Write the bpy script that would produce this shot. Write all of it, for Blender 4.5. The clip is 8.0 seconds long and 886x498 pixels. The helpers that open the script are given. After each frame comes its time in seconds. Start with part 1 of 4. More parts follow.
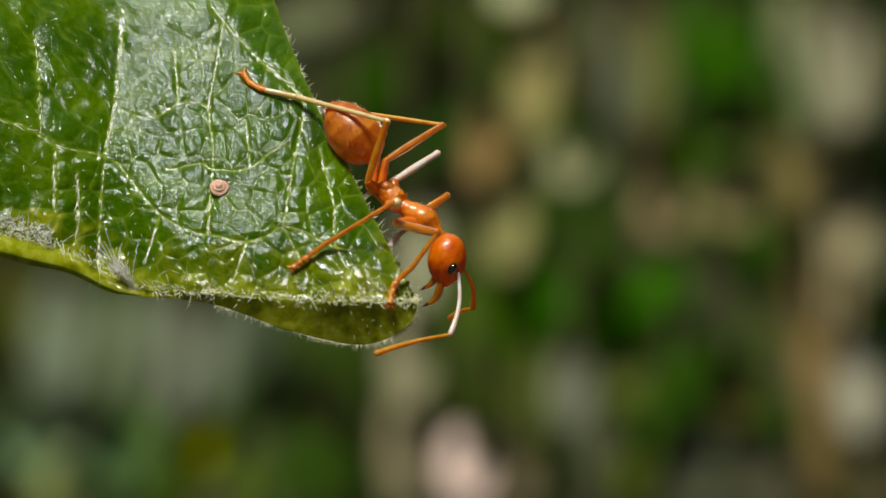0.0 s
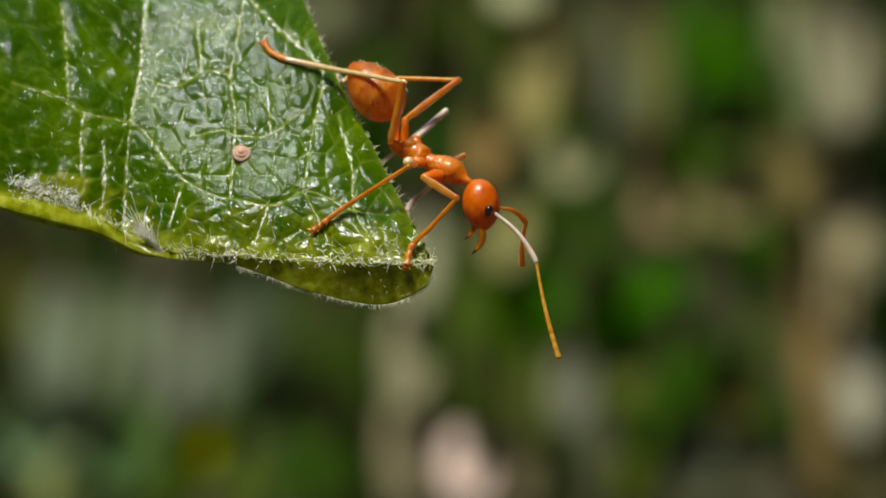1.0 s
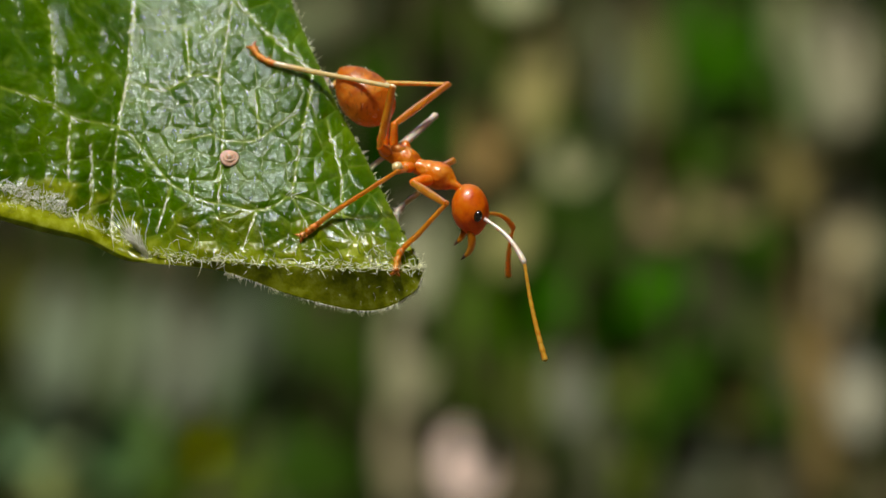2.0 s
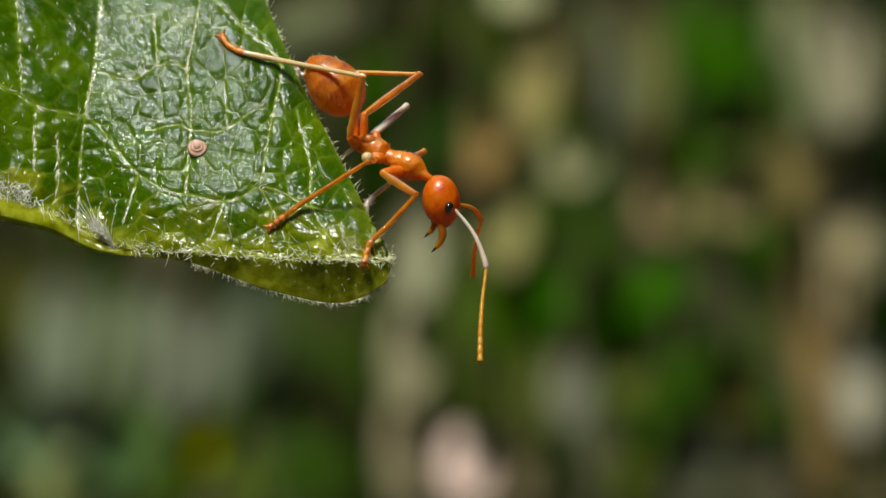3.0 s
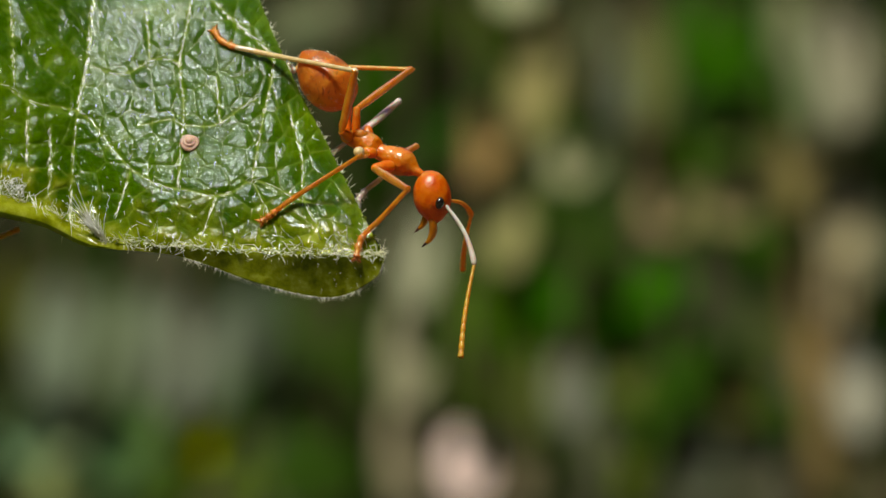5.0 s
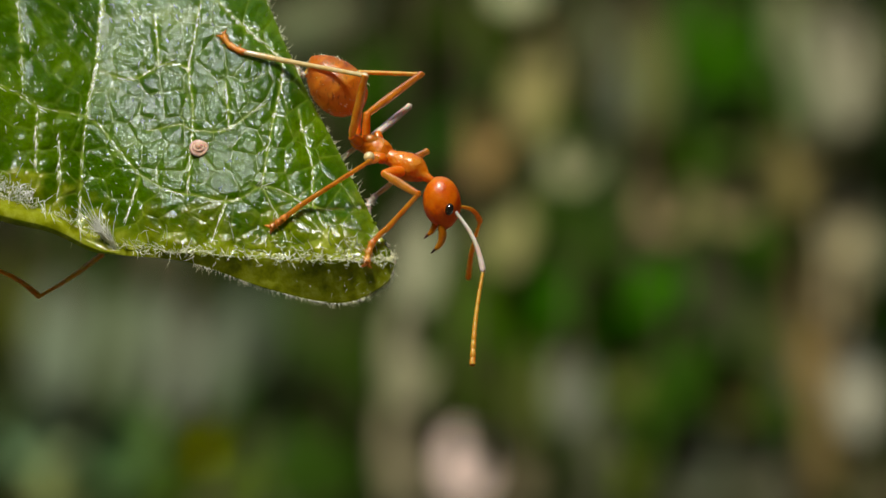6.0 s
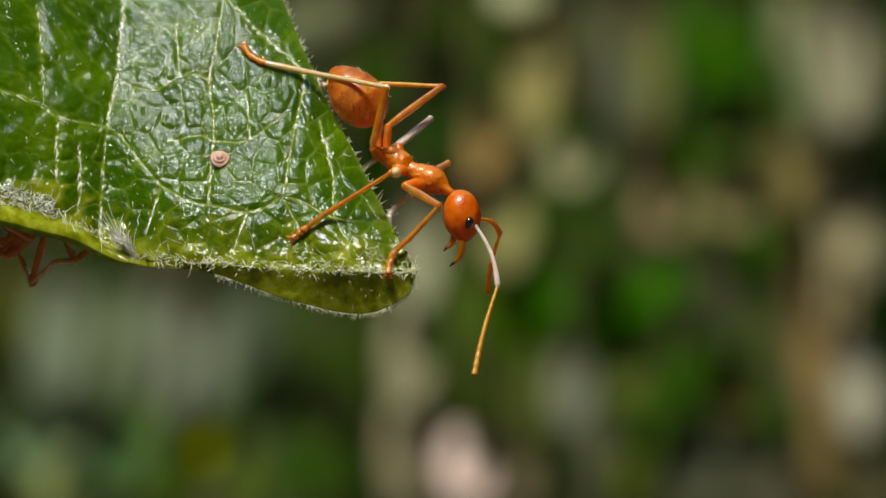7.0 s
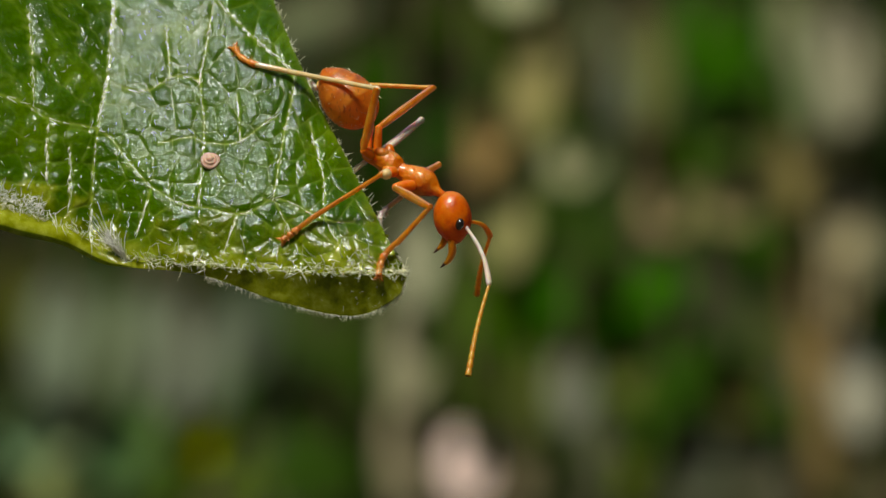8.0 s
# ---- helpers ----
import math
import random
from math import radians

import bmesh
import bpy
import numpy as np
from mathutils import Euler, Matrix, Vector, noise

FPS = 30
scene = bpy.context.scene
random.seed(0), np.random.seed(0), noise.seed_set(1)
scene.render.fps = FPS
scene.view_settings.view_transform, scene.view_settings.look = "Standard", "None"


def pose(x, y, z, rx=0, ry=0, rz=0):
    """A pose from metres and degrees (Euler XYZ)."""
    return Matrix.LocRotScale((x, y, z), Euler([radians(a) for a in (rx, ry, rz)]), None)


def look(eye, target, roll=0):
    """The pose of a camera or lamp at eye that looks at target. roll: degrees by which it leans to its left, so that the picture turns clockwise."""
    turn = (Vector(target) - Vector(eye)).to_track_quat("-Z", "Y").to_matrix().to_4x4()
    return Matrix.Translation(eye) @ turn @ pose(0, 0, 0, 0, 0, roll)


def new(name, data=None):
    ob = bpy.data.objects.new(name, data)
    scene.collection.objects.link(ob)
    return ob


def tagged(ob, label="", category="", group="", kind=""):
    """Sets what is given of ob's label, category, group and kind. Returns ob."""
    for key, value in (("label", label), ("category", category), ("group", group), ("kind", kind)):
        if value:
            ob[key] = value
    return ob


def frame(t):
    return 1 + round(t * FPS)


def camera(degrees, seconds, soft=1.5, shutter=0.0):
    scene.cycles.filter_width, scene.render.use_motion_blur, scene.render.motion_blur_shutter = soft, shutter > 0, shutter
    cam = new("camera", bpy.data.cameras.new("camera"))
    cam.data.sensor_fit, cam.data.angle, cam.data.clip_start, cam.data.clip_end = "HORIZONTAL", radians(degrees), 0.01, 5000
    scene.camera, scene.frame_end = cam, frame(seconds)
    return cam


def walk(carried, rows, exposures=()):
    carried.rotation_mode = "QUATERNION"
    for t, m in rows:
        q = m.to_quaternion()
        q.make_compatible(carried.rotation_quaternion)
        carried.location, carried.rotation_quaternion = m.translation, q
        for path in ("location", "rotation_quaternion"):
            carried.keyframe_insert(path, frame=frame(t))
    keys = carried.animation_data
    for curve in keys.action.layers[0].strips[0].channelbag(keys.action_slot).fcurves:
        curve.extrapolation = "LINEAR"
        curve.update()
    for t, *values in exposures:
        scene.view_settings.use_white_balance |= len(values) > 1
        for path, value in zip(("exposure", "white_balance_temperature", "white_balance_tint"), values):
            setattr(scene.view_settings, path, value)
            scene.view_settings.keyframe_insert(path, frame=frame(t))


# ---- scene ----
U = 0.00002          # one step of the macro grid: 0.02 mm
DIST = 0.15          # from the lens to the plane of focus
H = 0.40             # height of the lens over the ground

cam = camera(11.935, 8.0, soft=1.5)
EYE = (0.0, -DIST, H)
walk(cam, [(0.0, look(EYE, (0.0, 0.0, H))), (8.0, look(EYE, (0.0, 0.0, H)))],
     exposures=[(0.0, 0.0, 7450, -3), (7.1, 0.0, 7450, -3), (8.0, -0.12, 7450, -3)])
cam.data.dof.use_dof = True
cam.data.dof.focus_distance = DIST + 0.0003
cam.data.dof.aperture_fstop = 72.0

# ---- light ----
SUN_DIR = Vector((-0.20, -0.42, 0.89)).normalized()
world = bpy.data.worlds.new("sky")
scene.world = world
world.use_nodes = True
wn = world.node_tree.nodes
sky = wn.new("ShaderNodeTexSky")
sky.sky_type = "NISHITA"
sky.sun_disc = False
sky.sun_elevation = math.asin(SUN_DIR.z)
sky.sun_rotation = math.atan2(SUN_DIR.x, SUN_DIR.y)
world.node_tree.links.new(sky.outputs[0], wn["Background"].inputs[0])
wn["Background"].inputs[1].default_value = 0.15
sun_data = bpy.data.lights.new("sun", "SUN")
sun_data.energy, sun_data.angle, sun_data.color = 4.2, radians(16), (1.0, 0.985, 1.0)
sun = new("sun", sun_data)
sun.matrix_world = look(SUN_DIR * 3, (0, 0, 0))


# ---- materials ----
def material(name):
    m = bpy.data.materials.new(name)
    m.use_nodes = True
    return m, m.node_tree.nodes, m.node_tree.links, m.node_tree.nodes["Principled BSDF"]


def ramp(nodes, stops):
    r = nodes.new("ShaderNodeValToRGB")
    while len(r.color_ramp.elements) < len(stops):
        r.color_ramp.elements.new(0.5)
    for e, (p, c) in zip(r.color_ramp.elements, stops):
        e.position, e.color = p, (*c, 1)
    return r


def noise_node(nodes, links, scale, detail=4.0, rough=0.55):
    co = nodes.new("ShaderNodeTexCoord")
    n = nodes.new("ShaderNodeTexNoise")
    n.inputs["Scale"].default_value = scale
    n.inputs["Detail"].default_value = detail
    n.inputs["Roughness"].default_value = rough
    links.new(co.outputs["Object"], n.inputs["Vector"])
    return n


def bump(nodes, links, height, distance, strength, after=None):
    b = nodes.new("ShaderNodeBump")
    b.inputs["Distance"].default_value = distance
    b.inputs["Strength"].default_value = strength
    links.new(height, b.inputs["Height"])
    if after:
        links.new(after.outputs[0], b.inputs["Normal"])
    return b


def mix_colour(nodes, links, fac, a, b):
    m = nodes.new("ShaderNodeMix")
    m.data_type = "RGBA"
    for socket, value in ((0, fac), (6, a), (7, b)):
        if isinstance(value, (int, float)):
            m.inputs[socket].default_value = value
        elif isinstance(value, tuple):
            m.inputs[socket].default_value = (*value, 1)
        else:
            links.new(value, m.inputs[socket])
    return m.outputs[2]


def surface(name, dark, light, scale, rough=0.6, relief=0.0, relief_scale=None, sss=0.0, sss_scale=0.0003, coat=0.0,
            spec=0.5, glow=None, glass=0.0, clear=0.0):
    m, nodes, links, p = material(name)
    n = noise_node(nodes, links, scale)
    r = ramp(nodes, [(0.3, dark), (0.7, light)] if glow is None else [(0.28, dark), (0.5, light), (0.78, glow)])
    links.new(n.outputs[0], r.inputs[0])
    links.new(r.outputs[0], p.inputs["Base Color"])
    p.inputs["Roughness"].default_value = rough
    p.inputs["Specular IOR Level"].default_value = spec
    if relief:
        n2 = noise_node(nodes, links, relief_scale or scale * 6, 6.0)
        b = bump(nodes, links, n2.outputs[0], relief, 1.0)
        links.new(b.outputs[0], p.inputs["Normal"])
    if sss:
        p.inputs["Subsurface Weight"].default_value = sss
        p.inputs["Subsurface Radius"].default_value = (1.0, 0.35, 0.12)
        p.inputs["Subsurface Scale"].default_value = sss_scale
    if clear:
        p.inputs["Transmission Weight"].default_value = clear
    if glass:
        thin = nodes.new("ShaderNodeBsdfTranslucent")
        links.new(r.outputs[0], thin.inputs[0])
        mixer = nodes.new("ShaderNodeMixShader")
        mixer.inputs[0].default_value = glass
        links.new(p.outputs[0], mixer.inputs[1])
        links.new(thin.outputs[0], mixer.inputs[2])
        links.new(mixer.outputs[0], nodes["Material Output"].inputs[0])
    if coat:
        p.inputs["Coat Weight"].default_value = coat
        p.inputs["Coat Roughness"].default_value = 0.14
    return m


def leaf_material():
    m, nodes, links, p = material("glossy_leaf")
    attr = nodes.new("ShaderNodeAttribute")
    attr.attribute_name = "vein"
    under = nodes.new("ShaderNodeAttribute")
    under.attribute_name = "fold"
    broad = noise_node(nodes, links, 400.0, 4.0)
    fine = noise_node(nodes, links, 9000.0, 5.0, 0.65)
    green = ramp(nodes, [(0.3, (0.028, 0.086, 0.001)), (0.52, (0.060, 0.150, 0.001)), (0.74, (0.15, 0.27, 0.003))])
    links.new(broad.outputs[0], green.inputs[0])
    speck = ramp(nodes, [(0.35, (0.62, 0.64, 0.6)), (0.68, (1.3, 1.25, 1.1))])
    links.new(fine.outputs[0], speck.inputs[0])
    mul = nodes.new("ShaderNodeMix")
    mul.data_type, mul.blend_type = "RGBA", "MULTIPLY"
    mul.inputs[0].default_value = 1.0
    links.new(green.outputs[0], mul.inputs[6])
    links.new(speck.outputs[0], mul.inputs[7])
    veined = mix_colour(nodes, links, attr.outputs["Fac"], mul.outputs[2], (0.30, 0.40, 0.05))
    pale = ramp(nodes, [(0.34, (0.10, 0.105, 0.004)), (0.5, (0.36, 0.38, 0.012)), (0.68, (0.64, 0.67, 0.09))])
    patchy = noise_node(nodes, links, 1500.0, 6.0, 0.7)
    links.new(patchy.outputs[0], pale.inputs[0])
    folded = mix_colour(nodes, links, under.outputs["Fac"], veined, pale.outputs[0])
    links.new(folded, p.inputs["Base Color"])
    p.inputs["Roughness"].default_value = 0.11
    p.inputs["Specular IOR Level"].default_value = 0.50
    # relief: a grain of small domed cells over broader unevenness; veins stay smooth
    co = nodes.new("ShaderNodeTexCoord")
    warp = noise_node(nodes, links, 7000.0, 2.0, 0.5)
    shift = nodes.new("ShaderNodeMixRGB")
    shift.blend_type, shift.inputs[0].default_value = "LINEAR_LIGHT", 0.00004
    links.new(co.outputs["Object"], shift.inputs[1])
    links.new(warp.outputs[1], shift.inputs[2])
    domes = nodes.new("ShaderNodeTexVoronoi")
    domes.feature = "F1"
    domes.inputs["Scale"].default_value = 13000.0
    links.new(shift.outputs[0], domes.inputs["Vector"])
    wide = noise_node(nodes, links, 2000.0, 3.0, 0.5)
    b1 = bump(nodes, links, wide.outputs[0], 0.00008, 0.25)
    b2 = bump(nodes, links, domes.outputs["Distance"], 0.000015, 1.0, b1)
    b2.invert = True
    smoother = nodes.new("ShaderNodeMath")
    smoother.operation = "MAXIMUM"
    links.new(under.outputs["Fac"], smoother.inputs[0])
    links.new(attr.outputs["Fac"], smoother.inputs[1])
    calm = nodes.new("ShaderNodeMapRange")
    calm.inputs["To Min"].default_value, calm.inputs["To Max"].default_value = 1.0, 0.25
    links.new(smoother.outputs[0], calm.inputs["Value"])
    links.new(calm.outputs["Result"], b2.inputs["Strength"])
    links.new(b2.outputs[0], p.inputs["Normal"])
    thin = nodes.new("ShaderNodeBsdfTranslucent")
    thin.inputs[0].default_value = (0.40, 0.58, 0.006, 1)
    mixer = nodes.new("ShaderNodeMixShader")
    mixer.inputs[0].default_value = 0.38
    links.new(p.outputs[0], mixer.inputs[1])
    links.new(thin.outputs[0], mixer.inputs[2])
    links.new(mixer.outputs[0], nodes["Material Output"].inputs[0])
    return m


def gaster_material():
    """Brownish orange plates, translucent and paler in bands, with rows of dark stipples."""
    m = surface("banded_gaster_chitin", (0.76, 0.190, 0.012), (0.95, 0.320, 0.030), 2000, 0.36, 0.000040, 4000, 0.30, 0.0004, 0.6, 0.8, glass=0.42)
    nodes, links = m.node_tree.nodes, m.node_tree.links
    p = nodes["Principled BSDF"]
    base = p.inputs["Base Color"].links[0].from_socket
    co = nodes.new("ShaderNodeTexCoord")
    along = nodes.new("ShaderNodeVectorMath")
    along.operation = "DOT_PRODUCT"
    along.inputs[1].default_value = (0.68 / 0.0022, -0.1 / 0.0022, -0.73 / 0.0022)
    links.new(co.outputs["Object"], along.inputs[0])
    place_on = nodes.new("ShaderNodeMapRange")
    place_on.inputs["From Min"].default_value, place_on.inputs["From Max"].default_value = -0.7, 0.7
    links.new(along.outputs["Value"], place_on.inputs["Value"])
    bands = ramp(nodes, [(0.0, (0.7, 0.62, 0.6)), (0.20, (1.0, 1.0, 0.9)), (0.24, (0.68, 0.58, 0.5)), (0.40, (1.05, 1.2, 1.4)), (0.44, (0.72, 0.62, 0.5)), (0.60, (1.1, 1.4, 1.8)), (0.64, (0.80, 0.68, 0.55)), (0.8, (1.1, 1.1, 1.0))])
    links.new(place_on.outputs["Result"], bands.inputs[0])
    mul = nodes.new("ShaderNodeMix")
    mul.data_type, mul.blend_type = "RGBA", "MULTIPLY"
    mul.inputs[0].default_value = 1.0
    links.new(base, mul.inputs[6])
    links.new(bands.outputs[0], mul.inputs[7])
    stretch = nodes.new("ShaderNodeMapping")
    stretch.inputs["Rotation"].default_value = (0, radians(47), 0)
    stretch.inputs["Scale"].default_value = (9000, 3500, 3500)
    links.new(co.outputs["Object"], stretch.inputs["Vector"])
    spots = nodes.new("ShaderNodeTexNoise")
    spots.inputs["Scale"].default_value = 1.0
    spots.inputs["Detail"].default_value = 2.0
    links.new(stretch.outputs[0], spots.inputs["Vector"])
    few = ramp(nodes, [(0.60, (0, 0, 0)), (0.70, (0.75, 0.75, 0.75))])
    links.new(spots.outputs[0], few.inputs[0])
    links.new(mix_colour(nodes, links, few.outputs[0], mul.outputs[2], (0.17, 0.035, 0.008)), p.inputs["Base Color"])
    return m


LEAF = leaf_material()
HAIR = surface("silvery_plant_hair", (0.95, 0.93, 0.58), (0.99, 0.98, 0.80), 3000, 0.25, spec=1.0)
WOOL = surface("white_plant_wool", (0.96, 0.94, 0.88), (0.99, 0.98, 0.96), 3000, 0.4)
CHITIN = surface("orange_chitin", (0.70, 0.080, 0.002), (0.94, 0.200, 0.006), 2000, 0.30, 0.000070, 2600, 0.30, 0.0003, 0.7, 0.6, (0.98, 0.36, 0.03), glass=0.34)
THORAX = surface("lumpy_orange_chitin", (0.68, 0.080, 0.002), (0.95, 0.250, 0.008), 2600, 0.26, 0.000170, 2400, 0.25, 0.0002, 0.8, 0.7, (0.98, 0.42, 0.05), glass=0.30)
GASTER = gaster_material()
AMBER = surface("amber_leg_chitin", (0.84, 0.24, 0.008), (0.96, 0.44, 0.040), 2600, 0.14, 0.000014, 6000, 0, 0.0003, 0.6, 0.7, glass=0.28, clear=0.50)
RUST = surface("rusty_foot_chitin", (0.70, 0.15, 0.010), (0.95, 0.36, 0.04), 5200, 0.38, 0.000010, 12000, 0.4, 0.0003, 0.3, 0.6, glass=0.15)
CREAM = surface("cream_leg_chitin", (0.95, 0.62, 0.22), (0.99, 0.82, 0.50), 2600, 0.16, 0.000006, 9000, 0, 0.0003, 0.8, 0.8, glass=0.20, clear=0.12)
FEELER_AMBER = surface("yellow_amber_antenna_chitin", (0.82, 0.30, 0.02), (0.96, 0.52, 0.08), 3600, 0.42, 0.000010, 12000, 0.5, 0.0004, 0.2, 0.5, glass=0.35)
PALE = surface("pale_antenna_chitin", (0.92, 0.66, 0.56), (0.98, 0.86, 0.82), 3000, 0.20, 0.000008, 14000, 0.3, 0.0002, 0.8, 0.9, glass=0.12)
BLACK = surface("black_eye", (0.006, 0.004, 0.004), (0.015, 0.01, 0.008), 3000, 0.08, spec=0.8, coat=1.0)
TOOTH = surface("dark_mandible_tip", (0.03, 0.012, 0.008), (0.07, 0.02, 0.01), 3000, 0.3)
SCALE = surface("pinkish_scale_wax", (0.42, 0.22, 0.16), (0.70, 0.45, 0.36), 5000, 0.45, 0.00001, 12000, 0.3, 0.0002)
SOIL = surface("dark_leaf_litter", (0.02, 0.017, 0.010), (0.07, 0.055, 0.03), 14, 0.9, 0.004, 60)
STALK_BROWN = surface("brown_dry_stalk", (0.075, 0.05, 0.028), (0.17, 0.115, 0.065), 55, 0.8, 0.0006, 300)
STALK_GREEN = surface("green_shoot", (0.09, 0.13, 0.05), (0.18, 0.24, 0.09), 55, 0.6, 0.0004, 300)
HEDGE = surface("shaded_hedge_leaf", (0.014, 0.036, 0.003), (0.042, 0.085, 0.010), 9, 0.7, spec=0.04)
# for the added out-of-view leaves that hold back the sky
SKY_BLOCKER = surface("sky_blocker_leaf", (0.02, 0.05, 0.008), (0.05, 0.11, 0.02), 2, 0.7, spec=0.25)


# ---- helpers for places and meshes ----
def at(u, v, w=0.0):
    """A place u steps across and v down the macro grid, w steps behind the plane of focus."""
    k = 1 + w * U / DIST
    return Vector(((u - 784) * U * k, w * U, H + (441 - v) * U * k))


HOME = at(354, 268)


def loc(u, v, w=0.0):
    """The same, in the space of things that ride on the leaf."""
    return at(u, v, w) - HOME


def solid(name, verts, faces, mat, parent=None, smooth=True, origin=None):
    me = bpy.data.meshes.new(name)
    o = Vector(origin) if origin is not None else Vector()
    me.from_pydata([tuple(Vector(v) - o) for v in verts], [], faces)
    me.materials.append(mat)
    if smooth:
        me.shade_smooth()
    ob = new(name, me)
    ob.location = o
    ob.parent = parent
    return ob


def smooth_path(points, n):
    """n + 1 rows along a Catmull-Rom curve through rows of numbers."""
    p = np.array([tuple(q) for q in points], float)
    p = np.vstack([2 * p[0] - p[1], p, 2 * p[-1] - p[-2]])
    out = []
    for x in np.linspace(0, len(p) - 3 - 1e-9, n + 1):
        i, t = int(x), x - int(x)
        a, b, c, d = p[i:i + 4]
        out.append(0.5 * (2 * b + (c - a) * t + (2 * a - 5 * b + 4 * c - d) * t * t + (3 * b - a - 3 * c + d) * t ** 3))
    return np.array(out)


def tube(path, radii, sides=14, flat=1.0, capped=True):
    """Verts and faces of a round body along a path. flat: its depth over its width."""
    verts, faces = [], []
    path = [Vector(p) for p in path]
    t0 = (path[1] - path[0]).normalized()
    ref = Vector((0, 1, 0)) if abs(t0.y) < 0.9 else Vector((0, 0, 1))
    for i, p in enumerate(path):
        t = (path[min(i + 1, len(path) - 1)] - path[max(i - 1, 0)]).normalized()
        a = t.cross(ref).normalized()
        b = a.cross(t).normalized()
        ref = b
        for j in range(sides):
            g = 2 * math.pi * j / sides
            verts.append(p + float(radii[i]) * (a * math.cos(g) + b * math.sin(g) * flat))
    n = len(path)
    for i in range(n - 1):
        for j in range(sides):
            k = (j + 1) % sides
            faces.append((i * sides + j, i * sides + k, (i + 1) * sides + k, (i + 1) * sides + j))
    if capped:
        faces.append(tuple(range(sides - 1, -1, -1)))
        faces.append(tuple((n - 1) * sides + j for j in range(sides)))
    return verts, faces


def join(*pieces):
    verts, faces = [], []
    for v, f in pieces:
        base = len(verts)
        verts += list(v)
        faces += [tuple(i + base for i in q) for q in f]
    return verts, faces


def body_tube(rows, n=40, sides=22, flat=1.0):
    """Rows of (u, v, w, radius): a smooth body on the macro grid."""
    s = smooth_path(rows, n)
    return tube([loc(*r[:3]) for r in s], [max(r[3], 0.3) * U for r in s], sides, flat)


def aim(p0, p1):
    """A pose at p0 whose x axis points to p1."""
    x = (Vector(p1) - Vector(p0)).normalized()
    ref = Vector((0, 1, 0)) if abs(x.y) < 0.97 else Vector((0, 0, 1))
    z = x.cross(ref).normalized()
    y = z.cross(x)
    m = Matrix((x, y, z)).transposed().to_4x4()
    m.translation = p0
    return m


def limb(length, profile, n=18, sides=12, bow=0.0):
    """A limb along x: rows of (share of the length, radius in steps)."""
    s = smooth_path(profile, n)
    return tube([(r[0] * length, 0, bow * length * math.sin(math.pi * min(max(r[0], 0), 1))) for r in s],
                [max(r[1], 0.4) * U for r in s], sides)


def hair(root, way, length, radius, bend=(0, 0, 0)):
    root, way, bend, length = Vector(root), Vector(way).normalized(), Vector(bend), float(length)
    pts = [root + way * length * f + bend * length * f * f for f in (0, 0.4, 0.75, 1.0)]
    return tube(pts, [radius, radius * 0.85, radius * 0.55, radius * 0.12], 4)


# ---- ground and distance ----
def build_ground():
    n, size = 90, 240.0
    verts, faces = [], []
    for i in range(n + 1):
        for j in range(n + 1):
            x = math.copysign(abs(2 * i / n - 1) ** 4, i - n / 2) * size / 2
            y = math.copysign(abs(2 * j / n - 1) ** 4, j - n / 2) * size / 2
            verts.append((x, y, 0.02 * noise.noise((x * 3, y * 3, 0)) - 0.02))
    for i in range(n):
        for j in range(n):
            a = i * (n + 1) + j
            faces.append((a, a + n + 1, a + n + 2, a + 1))
    tagged(solid("ground", verts, faces, SOIL), "dark soil covered with leaf litter", "ground", kind="structure")


def blade(length, width, curl=0.25, n=7, full=0.75):
    """A leaf blade along x, with a fold along its midrib and some thickness."""
    verts, faces = [], []
    for i in range(n + 1):
        f = i / n
        half = width * 0.5 * math.sin(math.pi * min(1, f * 0.96 + 0.04)) ** full
        z = -curl * length * f * f
        for y, up in ((-half, 0.12 * width), (0, 0), (half, 0.12 * width)):
            verts.append((f * length, y, z + up))
        for y, up in ((half, 0.12 * width), (0, 0), (-half, 0.12 * width)):
            verts.append((f * length, y, z + up - 0.0004))
    for i in range(n):
        for j in range(6):
            k = (j + 1) % 6
            faces.append((i * 6 + j, i * 6 + k, (i + 1) * 6 + k, (i + 1) * 6 + j))
    faces.append((5, 4, 3, 2, 1, 0))
    faces.append(tuple(n * 6 + j for j in range(6)))
    return verts, faces


def build_hedge():
    rng = np.random.default_rng(5)
    verts, faces = [], []
    base_v, base_f = blade(0.07, 0.035, 0.2, 3)
    base = np.array(base_v)
    for _ in range(5200):
        place = np.array((rng.uniform(-1.3, 1.3), rng.uniform(1.9, 2.9), rng.uniform(0.0, 1.5)))
        m = np.array(Euler((rng.uniform(-0.9, 0.9), rng.uniform(-0.3, 1.1), rng.uniform(0, 6.28))).to_matrix())
        b = len(verts)
        verts += [tuple(r) for r in base * rng.uniform(0.7, 1.3) @ m.T + place]
        faces += [tuple(i + b for i in q) for q in base_f]
    tagged(solid("hedge", verts, faces, HEDGE), "dense dark green hedge leaves far behind", "hedge", kind="stuff")


